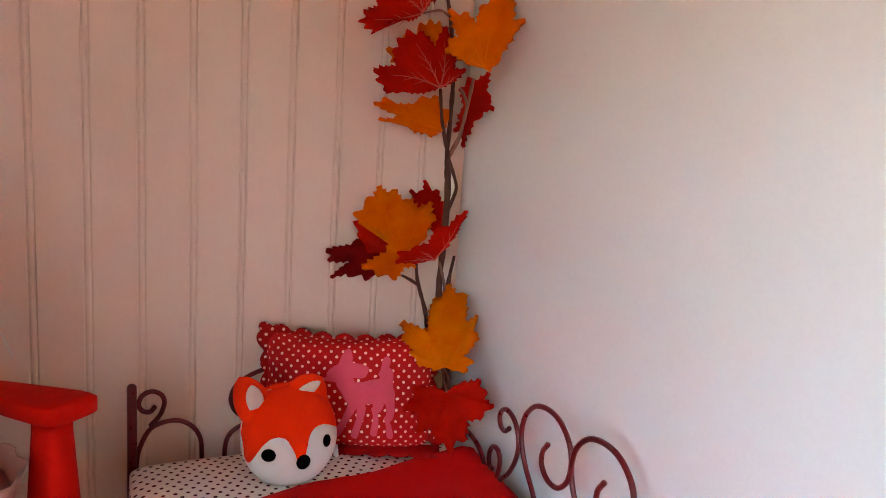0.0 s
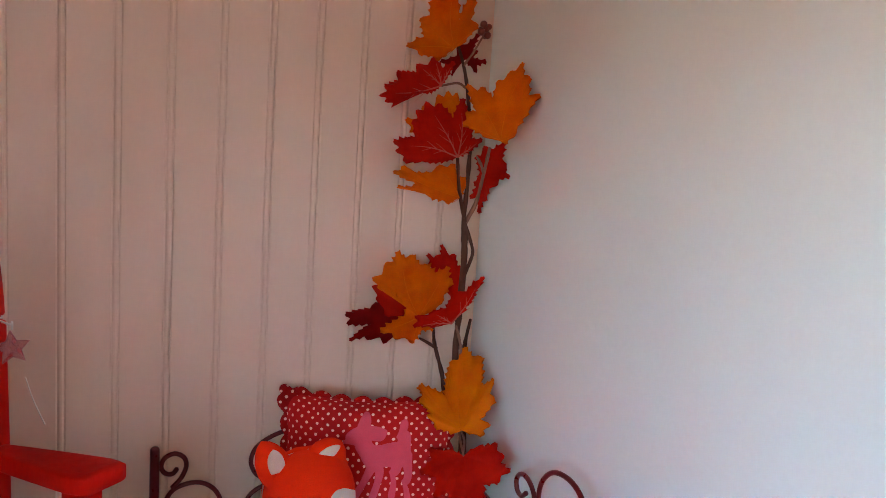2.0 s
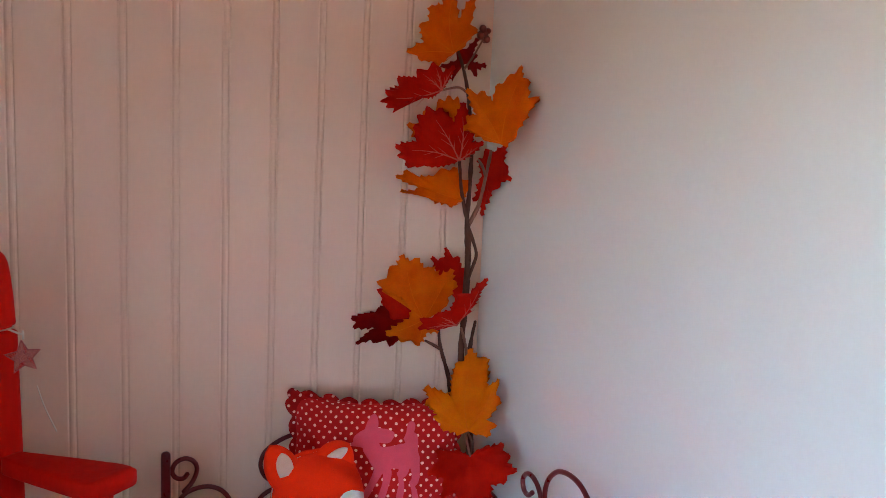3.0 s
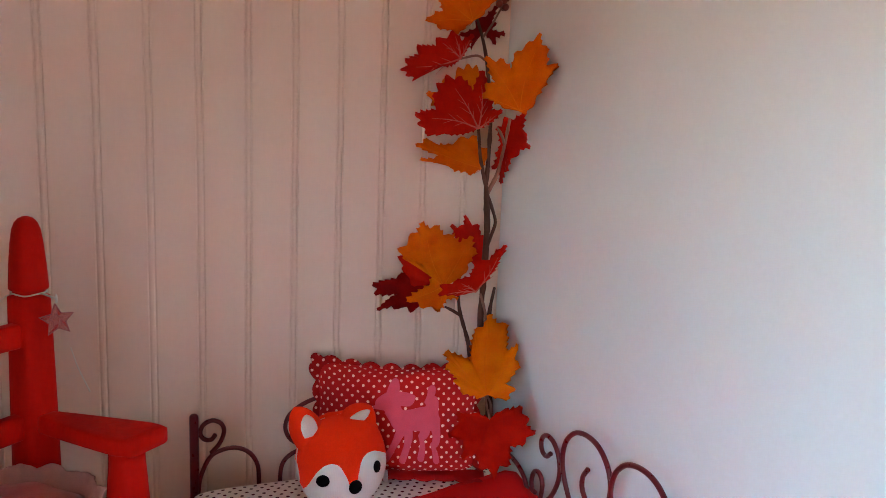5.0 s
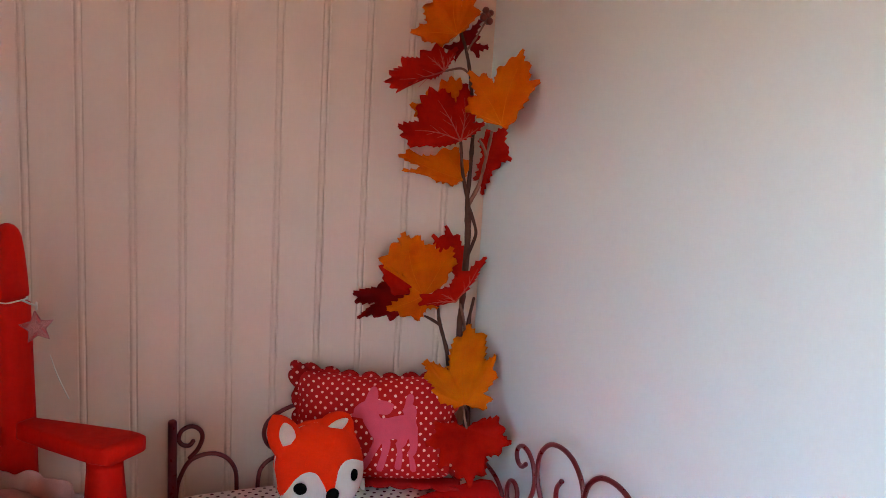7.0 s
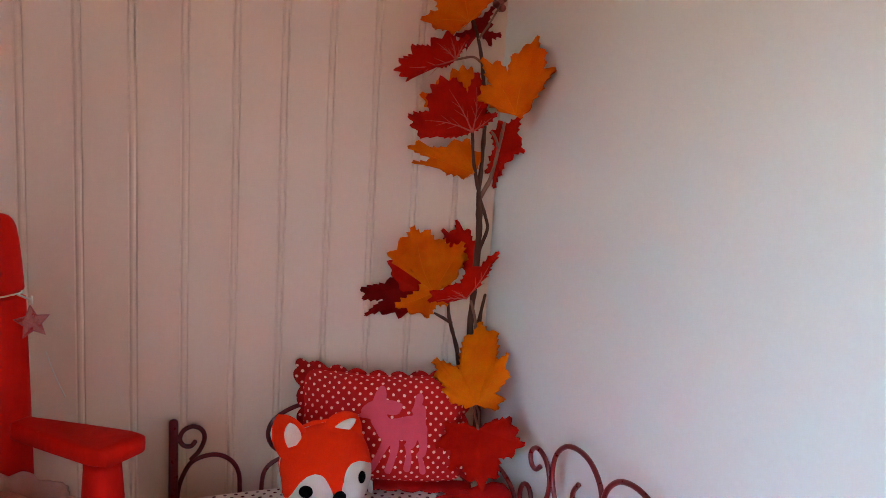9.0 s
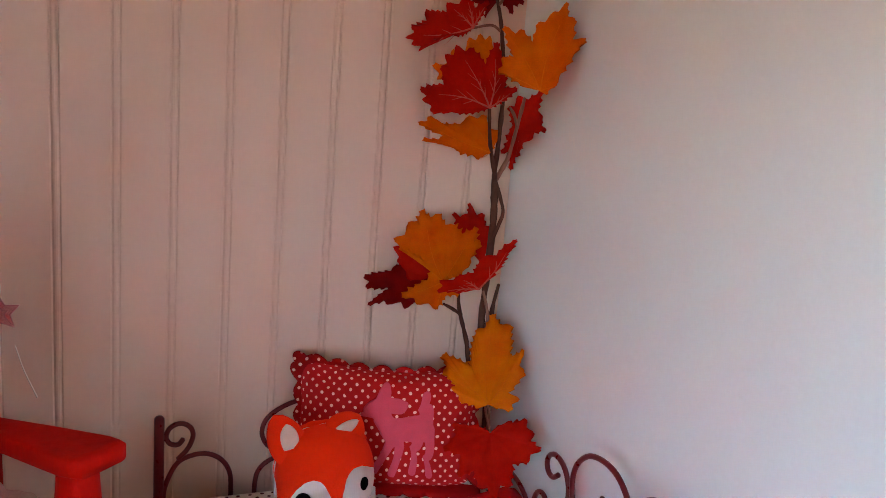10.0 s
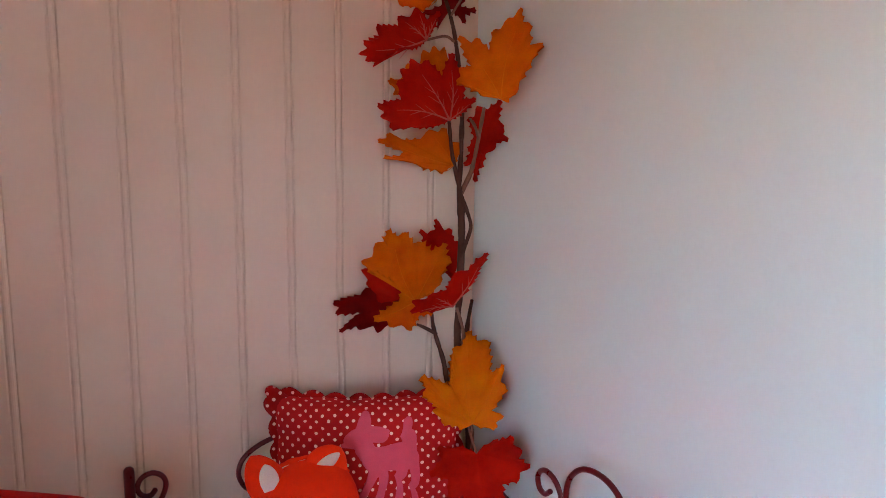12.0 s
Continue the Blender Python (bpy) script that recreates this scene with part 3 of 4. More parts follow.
bm = bmesh.new()
for f in (1, -1):
    other = fox_shell(FW, lambda x: fox_rim(x)[1], lambda x: fox_rim(x)[0], f, 0.0)
    tmp = bpy.data.meshes.new("half")
    other.to_mesh(tmp)
    other.free()
    bm.from_mesh(tmp)
    bpy.data.meshes.remove(tmp)
bmesh.ops.remove_doubles(bm, verts=bm.verts, dist=0.0004)
part("head", bm, FOX_WHITE, fox, "white ribbed fleece back and cheeks")
part("orange_hood", fox_shell(FW * 0.99, fox_mask, lambda x: fox_rim(x)[0] * 0.995, 1, 0.0022), FOX_ORANGE, fox, "orange fleece hood")
part("hood_back", fox_shell(FW * 0.985, lambda x: fox_rim(x)[0] * 0.3, lambda x: fox_rim(x)[0] * 1.004, -1, 0.0026), FOX_ORANGE, fox, "orange fleece hood")


def fox_seam(start, sweep, radius, material, label):
    line = []
    for k in range(121):
        a = radians(start + sweep * k / 120)
        x = FW * math.copysign(abs(math.cos(a)) ** (2 / FP), math.cos(a))
        z = FH * math.copysign(abs(math.sin(a)) ** (2 / FP), math.sin(a))
        wob = 1 + 0.012 * noise.noise((math.cos(a) * 9, math.sin(a) * 9, 3.0))
        line.append(fox_point(x * wob, 0.001 + 0.002 * noise.noise((a * 4, 0, 1.0)), z * wob))
    return part("seam", tube(bmesh.new(), line, radius, 8, 0.5), material, fox, label)


fox_seam(170, 205, 0.0020, FOX_WHITE, "white stitched seam")
fox_seam(28, 124, 0.0050, FOX_ORANGE, "orange stitched seam")


def felt_disc(x, z, rx, rz, thick, name):
    bm = bmesh.new()
    rings = []
    for q, lift in ((1.0, 0.0), (1.0, thick), (0.85, thick * 1.35), (0.4, thick * 1.6)):
        rings.append([fox_point(x + rx * q * math.cos(a), -fox_depth(x + rx * q * math.cos(a), z + rz * q * math.sin(a)) - lift - 0.0005, z + rz * q * math.sin(a))
                      for a in (2 * math.pi * k / 28 for k in range(28))])
    return part(name, loft(bm, rings), FELT_BLACK, fox, "black felt")


felt_disc(-0.053, -0.018, 0.0115, 0.0115, 0.0015, "eye")
felt_disc(0.055, -0.015, 0.0085, 0.0115, 0.0015, "eye")
felt_disc(0.006, -0.042, 0.0135, 0.0135, 0.004, "nose")


def ear(x, z, lean, w, h, name, material, push, parent, depth):
    bm = bmesh.new()
    rings = []
    for j in range(13):
        f = j / 12
        half = w * (1 - f ** 3.0) ** 0.55 * (0.82 + 0.18 * math.sin(f * 3.1))
        half = max(half, 0.0012)
        th = depth * (1 - f ** 3) ** 0.5 + 0.0008
        rings.append([Vector((half * math.cos(a), th * math.sin(a) - push, h * f)) for a in (2 * math.pi * k / 20 for k in range(20))])
    m = pose(x, 0.0, z, 0, lean, 0)
    loft(bm, [[m @ p for p in r] for r in rings])
    return part(name, bm, material, parent)


left_ear = ear(-0.050, 0.042, -20, 0.034, 0.086, "ear", FOX_ORANGE, 0.014, fox, 0.012)
right_ear = ear(0.018, 0.052, 50, 0.040, 0.068, "ear", FOX_ORANGE, 0.014, fox, 0.012)
ear(-0.058, 0.064, -6, 0.0165, 0.042, "inner_ear", EAR_LINING, 0.0245, left_ear, 0.003)
ear(0.021, 0.072, 68, 0.0115, 0.045, "inner_ear", EAR_LINING, 0.0245, right_ear, 0.003)
bm = box(bmesh.new(), (-0.006, -0.0006, -0.013), (0.006, 0.0006, 0.013), 0.0004)
tag = part("sewn_tag", bm, TAG_WHITE, fox, "small white sewn label")
tag.matrix_basis = pose(0.081, -0.006, -0.046, 8, 12, -60)


# ---- the artificial maple branch ----
branch = thing("maple_branch", "artificial autumn maple branch with red and orange cloth leaves", "artificial branch")


def leaf(base, lobes, cuts, material, label, seed=1, vein=None, stalk=None, teeth=1.0):
    """A cloth maple leaf: base is its stalk end, lobes the ends of its points in turn round it, cuts how far in the edge goes between two points."""
    base = Vector(base)
    rays = [Vector(p) - base for p in lobes]
    length = max(r.length for r in rays)
    rnd = random.Random(seed * 7 + 3)
    up = Vector((0, 0, 0))
    for p, q in zip(rays, rays[1:]):
        up += p.cross(q)
    up = up.normalized()
    face = 1 if up.y < 0 else -1
    edge = [rays[0] * 0.06]

    def toothed(start, end, rising):
        """Edge from one turning point to the next, bulging a little, with saw teeth that lean to the lobe's tip."""
        run = end - start
        out = run.cross(up).normalized()
        if out.dot((start + end) * 0.5) < 0:
            out = -out
        count = max(1, int(run.length / rnd.uniform(0.010, 0.016)))
        made = []
        for k in range(count):
            size = teeth * rnd.uniform(0.0035, 0.0078) * (1.0 if count > 1 else 0.25)
            for f, lift in ((0.0, 0.0), (0.35, 0.25), (0.70, 1.0), (0.80, 0.45)) if rising else ((0.0, 0.0), (0.20, 0.45), (0.30, 1.0), (0.65, 0.25)):
                g = (k + f) / count
                bulge = (0.05 if run.length > 0.04 else 0.0) * run.length * 4 * g * (1 - g)
                made.append(start + run * g + out * (bulge + (lift - 0.2 if f else 0.0) * size))
        return made

    first = True
    for k, ray in enumerate(rays):
        if first:
            edge += toothed(rays[0] * 0.06, ray, True)
            first = False
        if k + 1 < len(rays):
            mid = (ray + rays[k + 1]) * 0.5
            dip = mid * cuts[k] - mid.normalized() * (ray - rays[k + 1]).length * rnd.uniform(0.12, 0.26)
            edge += toothed(ray, dip, False) + toothed(dip, rays[k + 1], True)
        else:
            edge += toothed(ray, ray * 0.06, False)
    edge.append(rays[-1] * 0.06)
    ph = [rnd.uniform(0, 6.28) for _ in range(3)]
    xx = rays[len(rays) // 2].normalized()
    yy = up.cross(xx)
    picked = []
    for ray in sorted(rays, key=lambda r: -r.length):
        if all(ray.angle(p) > radians(30) for p in picked):
            picked.append(ray)
    creases = [math.atan2(p.dot(yy), p.dot(xx)) for p in picked]

    def place(v, lift=0.0):
        r = v.length / length
        ang = math.atan2(v.dot(yy), v.dot(xx))
        fold = min(abs((ang - c + math.pi) % (2 * math.pi) - math.pi) for c in creases)
        h = 0.03 * r * math.sin(ang * 2 + ph[0]) + 0.05 * r * r * math.sin(ang * 3 + ph[1]) + 0.035 * r ** 3 * math.sin(ang * 7 + ph[2]) + 0.13 * r * (min(fold, 0.45) - 0.2)
        return v + up * (h * length + lift)

    bm = bmesh.new()
    shells = []
    n = len(edge)
    lines = []
    calm = edge[:]
    for q, passes in ((1.0, 0), (0.86, 3), (0.66, 8), (0.44, 14), (0.2, 20)):
        for _ in range(passes):
            calm = [calm[0]] + [(calm[k - 1] + calm[k] * 2 + calm[k + 1]) * 0.25 for k in range(1, n - 1)] + [calm[-1]]
        lines.insert(0, [v * q for v in calm])
    for sgn in (1, -1):
        hub = bm.verts.new(place(Vector((0, 0, 0)), sgn * 0.0004))
        rings = [[bm.verts.new(place(v, sgn * 0.0004)) for v in line] for line in lines]
        for k in range(n):
            bm.faces.new((hub, rings[0][k], rings[0][(k + 1) % n]))
            for p, q in zip(rings, rings[1:]):
                bm.faces.new((p[k], p[(k + 1) % n], q[(k + 1) % n], q[k]))
        shells.append(rings[-1])
    for k in range(n):
        bm.faces.new((shells[0][k], shells[0][(k + 1) % n], shells[1][(k + 1) % n], shells[1][k]))
    ob = part("leaf", bm, material, branch, label)
    ob.location = base
    if vein:
        bm = bmesh.new()
        for ray in picked:
            sidewise = up.cross(ray)
            bend = rnd.uniform(-0.05, 0.05)
            main = [ray * 0.74 * k / 9 + sidewise * bend * math.sin(k / 9 * 3.14) for k in range(10)]
            fine = vein is VEIN_GOLD
            tube(bm, [place(v, face * 0.0009) for v in main], (length * (0.006 if fine else 0.0125), 0.0003), 6)
            for at, turn in () if fine else ((2, 0.55), (3, -0.55), (4, 0.5), (5, -0.5)):
                twig = [main[at] + (ray * 0.26 + sidewise * turn * 0.26) * (k / 5) * rnd.uniform(0.85, 1.1) * (1 - 0.08 * at) for k in range(6)]
                tube(bm, [place(v, face * 0.0009) for v in twig], (length * 0.0055, 0.0002), 5)
        part("vein", bm, vein, ob)
    if stalk:
        pts = [base, *[Vector(p) for p in stalk]]
        part("leaf_stalk", tube(bmesh.new(), spline(pts, 6), (0.0022, 0.0028), 8), PALE_STEM, branch)
    return ob


def wood(points, radius, material=BARK):
    return part("twig", tube(bmesh.new(), spline(points, 7), (radius[0] * 1.08, radius[1] * 1.08), 10, 0.35), material, branch)


wood([(-0.040, -0.075, 0.02), (-0.040, -0.080, 0.20), (-0.042, -0.085, 0.34), (-0.056, -0.085, 0.45), (-0.074, -0.085, 0.545), (-0.071, -0.085, 0.662),
      (-0.069, -0.085, 0.765), (-0.076, -0.085, 0.852)], (0.0085, 0.0058)).name = "stem"
wood([(-0.076, -0.085, 0.845), (-0.073, -0.085, 0.939), (-0.074, -0.085, 1.023), (-0.088, -0.085, 1.118), (-0.100, -0.085, 1.165), (-0.115, -0.085, 1.205)], (0.0046, 0.0026))
wood([(-0.074, -0.087, 0.840), (-0.080, -0.085, 0.866), (-0.092, -0.085, 0.914), (-0.101, -0.088, 0.975)], (0.0048, 0.0030))
wood([(-0.074, -0.083, 0.830), (-0.066, -0.085, 0.850), (-0.050, -0.085, 0.883), (-0.040, -0.090, 0.939), (-0.034, -0.100, 1.000)], (0.0046, 0.0032), PALE_STEM)
wood([(-0.040, -0.092, 0.945), (-0.050, -0.095, 0.966), (-0.062, -0.098, 0.980)], (0.0030, 0.0022), PALE_STEM)
wood([(-0.072, -0.090, 0.715), (-0.060, -0.092, 0.750), (-0.053, -0.092, 0.777), (-0.062, -0.090, 0.808), (-0.073, -0.087, 0.838)], (0.0032, 0.0030))
wood([(-0.070, -0.080, 0.40), (-0.088, -0.075, 0.449), (-0.097, -0.072, 0.503), (-0.119, -0.072, 0.571), (-0.125, -0.072, 0.610)], (0.0052, 0.0032))
wood([(-0.114, -0.072, 0.562), (-0.136, -0.074, 0.576), (-0.158, -0.078, 0.588)], (0.0036, 0.0022))
wood([(-0.062, -0.088, 0.47), (-0.060, -0.090, 0.506), (-0.056, -0.092, 0.578), (-0.048, -0.094, 0.630)], (0.0050, 0.0028))
wood([(-0.064, -0.090, 0.54), (-0.067, -0.098, 0.562), (-0.076, -0.102, 0.592), (-0.086, -0.104, 0.619)], (0.0042, 0.0026), PALE_STEM)
wood([(-0.100, -0.086, 1.165), (-0.080, -0.088, 1.195), (-0.062, -0.090, 1.228)], (0.0026, 0.0018), PALE_STEM)

leaf((-0.130, -0.102, 1.195),
     [(-0.158, -0.093, 1.167), (-0.197, -0.078, 1.178), (-0.224, -0.072, 1.192), (-0.199, -0.077, 1.249), (-0.182, -0.088, 1.285), (-0.145, -0.102, 1.335), (-0.097, -0.120, 1.316), (-0.086, -0.117, 1.245), (-0.111, -0.111, 1.208)],
     (0.97, 0.95, 0.90, 0.95, 0.93, 0.52, 0.85, 0.93), LEAF_ORANGE, "golden orange cloth leaf", seed=2, vein=VEIN_GOLD)
leaf((-0.093, -0.077, 1.180),
     [(-0.117, -0.068, 1.139), (-0.141, -0.051, 1.171), (-0.108, -0.064, 1.207), (-0.070, -0.084, 1.234), (-0.071, -0.091, 1.197), (-0.056, -0.104, 1.175), (-0.072, -0.092, 1.151)],
     (0.80, 0.80, 0.90, 0.80, 0.55, 0.80), LEAF_DARK, "dark burgundy cloth leaf", seed=3)
leaf((-0.146, -0.082, 1.120),
     [(-0.184, -0.094, 1.101), (-0.217, -0.100, 1.100), (-0.264, -0.110, 1.065), (-0.282, -0.113, 1.074), (-0.297, -0.114, 1.084), (-0.282, -0.110, 1.104), (-0.249, -0.097, 1.137), (-0.203, -0.082, 1.159), (-0.162, -0.074, 1.180), (-0.116, -0.067, 1.173)],
     (0.96, 0.93, 0.94, 0.95, 0.95, 0.95, 0.86, 0.97, 0.85), LEAF_RED, "red cloth leaf with pale veins", seed=4, vein=VEIN_RED, stalk=[(-0.112, -0.088, 1.128), (-0.092, -0.086, 1.120)])
leaf((-0.107, -0.071, 1.019),
     [(-0.195, -0.043, 1.021), (-0.206, -0.040, 1.046), (-0.171, -0.045, 1.077), (-0.140, -0.051, 1.104), (-0.120, -0.058, 1.113), (-0.101, -0.065, 1.112), (-0.085, -0.074, 1.092)],
     (0.95, 0.80, 0.90, 0.95, 0.95, 0.90), LEAF_ORANGE, "orange cloth leaf half hidden behind a red one", seed=5, vein=VEIN_GOLD)
leaf((-0.116, -0.121, 0.977),
     [(-0.183, -0.130, 0.964), (-0.238, -0.132, 0.964), (-0.256, -0.133, 0.983), (-0.259, -0.126, 1.000), (-0.214, -0.113, 1.046), (-0.205, -0.106, 1.068), (-0.182, -0.098, 1.087), (-0.155, -0.099, 1.084), (-0.104, -0.093, 1.096), (-0.072, -0.093, 1.073), (-0.056, -0.107, 1.017)],
     (0.96, 0.95, 0.95, 0.86, 0.97, 0.97, 0.97, 0.78, 0.95, 0.68), LEAF_RED, "large red cloth leaf with pale veins", seed=6, vein=VEIN_RED)
leaf((-0.097, -0.274, 1.015),
     [(-0.121, -0.254, 1.019), (-0.153, -0.220, 1.044), (-0.148, -0.219, 1.064), (-0.143, -0.216, 1.116), (-0.122, -0.233, 1.114), (-0.099, -0.245, 1.129), (-0.080, -0.258, 1.147), (-0.059, -0.266, 1.165), (-0.053, -0.284, 1.140), (-0.038, -0.301, 1.110), (-0.056, -0.296, 1.076), (-0.075, -0.289, 1.026), (-0.088, -0.283, 1.009)],
     (0.97, 0.97, 0.80, 0.96, 0.82, 0.97, 0.97, 0.95, 0.88, 0.97, 0.97, 0.95), LEAF_ORANGE, "large orange cloth leaf close to the wall", seed=7, vein=VEIN_GOLD)
leaf((-0.029, -0.079, 0.939),
     [(-0.036, -0.072, 0.857), (-0.052, -0.056, 0.888), (-0.045, -0.059, 0.919), (-0.045, -0.057, 0.982), (-0.033, -0.075, 1.004), (-0.004, -0.112, 1.016), (0.002, -0.117, 0.963), (0.002, -0.133, 0.944), (-0.011, -0.106, 0.923), (-0.027, -0.081, 0.885)],
     (0.75, 0.85, 0.85, 0.90, 0.92, 0.95, 0.96, 0.88, 0.95), LEAF_RED, "red cloth leaf hanging behind the twigs", seed=8)
leaf((-0.090, -0.086, 0.892),
     [(-0.113, -0.085, 0.876), (-0.153, -0.081, 0.890), (-0.190, -0.075, 0.903), (-0.224, -0.067, 0.907), (-0.184, -0.069, 0.918), (-0.234, -0.064, 0.941), (-0.213, -0.064, 0.953), (-0.181, -0.067, 0.940), (-0.135, -0.072, 0.959), (-0.105, -0.072, 0.963), (-0.073, -0.084, 0.933)],
     (0.99, 0.99, 0.99, 0.97, 0.97, 0.97, 0.98, 0.98, 0.98, 0.92), LEAF_ORANGE, "orange cloth leaf turned to the beadboard", seed=9, vein=VEIN_GOLD)
leaf((-0.167, -0.089, 0.637),
     [(-0.132, -0.093, 0.611), (-0.178, -0.089, 0.579), (-0.216, -0.082, 0.589), (-0.250, -0.082, 0.606), (-0.188, -0.087, 0.675), (-0.259, -0.080, 0.698), (-0.271, -0.078, 0.719), (-0.245, -0.083, 0.752), (-0.222, -0.085, 0.776), (-0.187, -0.088, 0.770), (-0.155, -0.089, 0.750), (-0.109, -0.094, 0.747), (-0.096, -0.095, 0.716), (-0.114, -0.094, 0.672), (-0.132, -0.093, 0.649)],
     (0.96, 0.97, 0.98, 0.95, 0.97, 0.97, 0.97, 0.97, 0.97, 0.97, 0.95, 0.97, 0.98, 0.98), LEAF_ORANGE, "large orange cloth leaf", seed=10, teeth=1.45, vein=VEIN_GOLD)
leaf((-0.181, -0.061, 0.647),
     [(-0.199, -0.054, 0.580), (-0.228, -0.050, 0.569), (-0.261, -0.039, 0.576), (-0.299, -0.028, 0.575), (-0.306, -0.026, 0.613), (-0.311, -0.027, 0.632), (-0.254, -0.040, 0.657), (-0.212, -0.049, 0.690), (-0.181, -0.058, 0.682)],
     (0.93, 0.95, 0.92, 0.66, 0.96, 0.90, 0.92, 0.95), LEAF_DARK, "dark burgundy cloth leaf under the orange one", seed=11)
leaf((-0.074, -0.059, 0.665),
     [(-0.131, -0.025, 0.723), (-0.126, -0.019, 0.764), (-0.110, -0.030, 0.760), (-0.098, -0.031, 0.785), (-0.074, -0.044, 0.766), (-0.061, -0.056, 0.741)],
     (0.93, 0.96, 0.95, 0.94, 0.95), LEAF_RED, "deep red cloth leaf behind the stem", seed=12)
leaf((-0.112, -0.138, 0.633),
     [(-0.148, -0.125, 0.621), (-0.193, -0.122, 0.627), (-0.193, -0.132, 0.648), (-0.161, -0.143, 0.660), (-0.124, -0.176, 0.709), (-0.081, -0.204, 0.754), (-0.086, -0.183, 0.712), (-0.089, -0.158, 0.665)],
     (0.96, 0.96, 0.94, 0.92, 0.95, 0.86, 0.93), LEAF_RED, "bright red cloth leaf with pale veins", seed=13, vein=VEIN_RED)
leaf((-0.119, -0.235, 0.437),
     [(-0.141, -0.236, 0.429), (-0.171, -0.221, 0.442), (-0.186, -0.211, 0.464), (-0.193, -0.184, 0.491), (-0.185, -0.157, 0.513), (-0.103, -0.129, 0.550), (-0.071, -0.123, 0.573), (-0.047, -0.155, 0.559), (-0.043, -0.216, 0.530), (-0.050, -0.237, 0.500), (-0.061, -0.252, 0.449), (-0.077, -0.257, 0.432)],
     (0.94, 0.97, 0.84, 0.97, 0.75, 0.97, 0.97, 0.77, 0.96, 0.77, 0.95), LEAF_YELLOW, "golden yellow cloth leaf above the pillow", seed=14, teeth=1.25, vein=VEIN_GOLD, stalk=[(-0.062, -0.135, 0.37), (-0.060, -0.125, 0.32)])
leaf((-0.131, -0.280, 0.402),
     [(-0.153, -0.255, 0.408), (-0.184, -0.229, 0.403), (-0.211, -0.253, 0.366), (-0.197, -0.301, 0.333), (-0.169, -0.336, 0.322), (-0.152, -0.359, 0.310), (-0.124, -0.361, 0.334), (-0.087, -0.350, 0.374), (-0.062, -0.346, 0.392), (-0.066, -0.327, 0.414), (-0.069, -0.300, 0.430), (-0.096, -0.289, 0.426), (-0.117, -0.278, 0.413)],
     (0.96, 0.96, 0.92, 0.88, 0.95, 0.94, 0.86, 0.95, 0.92, 0.96, 0.90, 0.95), LEAF_RED, "red cloth leaf hanging over the pillow", seed=15, stalk=[(-0.112, -0.218, 0.412), (-0.086, -0.140, 0.440)])
# Bright folded part of the burgundy leaf, built as a leaf of its own.
leaf((-0.188, -0.065, 0.638),
     [(-0.231, -0.059, 0.635), (-0.250, -0.046, 0.667), (-0.261, -0.046, 0.698), (-0.231, -0.056, 0.720), (-0.190, -0.070, 0.707), (-0.165, -0.074, 0.677)],
     (0.97, 0.97, 0.95, 0.95, 0.97), LEAF_RED, "bright red folded part of the burgundy leaf, built as its own leaf", seed=16)

berries = bmesh.new()
rnd = random.Random(5)
for k in range(9):
    c = Vector((-0.059 + rnd.uniform(-0.011, 0.011), -0.090 + rnd.uniform(-0.010, 0.010), 1.240 + rnd.uniform(-0.011, 0.011)))
    r = rnd.uniform(0.0058, 0.0080)
    made = bmesh.ops.create_icosphere(berries, subdivisions=2, radius=r)["verts"]
    for v in made:
        v.co = v.co * (1 + 0.12 * noise.noise(v.co * 400)) + c
part("berry_cluster", berries, BERRY, branch, "brown dried berries")

# ---- the red child's chair ----
chair = thing("armchair", "small red painted wooden armchair with pink seat cushion", "child chair")
POST = Vector((-0.9545, -0.243, 0.0))
FRONT, ACROSS = Vector((0.68, -0.73, 0)).normalized(), Vector((-0.73, -0.68, 0)).normalized()
TURN_C = math.atan2(FRONT.y, FRONT.x)


def chair_post(origin):
    bm = bmesh.new()
    rings = []
    for z, h, p in ((0.0, 0.036, 4.0), (0.30, 0.037, 4.0), (0.50, 0.0345, 4.0), (0.684, 0.031, 4.0), (0.686, 0.0300, 4.0), (0.688, 0.0245, 3.5), (0.695, 0.0245, 3.5), (0.697, 0.0295, 3.2), (0.700, 0.0305, 3.2),
                    (0.74, 0.0285, 3.0), (0.775, 0.0255, 2.8), (0.796, 0.0225, 2.6), (0.807, 0.0185, 2.4), (0.814, 0.0120, 2.2), (0.817, 0.004, 2.0)):
        rings.append(squircle(origin.x, origin.y, z, h * 0.88, h * 0.88, p, 32, TURN_C))
    return part("back_post", loft(bm, rings), RED_PAINT, chair)


WIDE = 0.40
for off in (0.0, WIDE):
    chair_post(POST + ACROSS * off)


def oriented(bm, lo, hi, origin, bevel):
    """A rounded board along the chair's front, across and up directions."""
    start = len(bm.verts)
    box(bm, lo, hi, bevel)
    bm.verts.ensure_lookup_table()
    for v in bm.verts[start:]:
        v.co = origin + FRONT * v.co.x + ACROSS * v.co.y + Vector((0, 0, v.co.z))
    return bm


for z0, z1 in ((0.604, 0.644), (0.448, 0.490)):
    part("back_rail", oriented(bmesh.new(), (-0.014, 0.02, z0), (0.014, WIDE - 0.02, z1), POST, 0.008), RED_PAINT, chair)


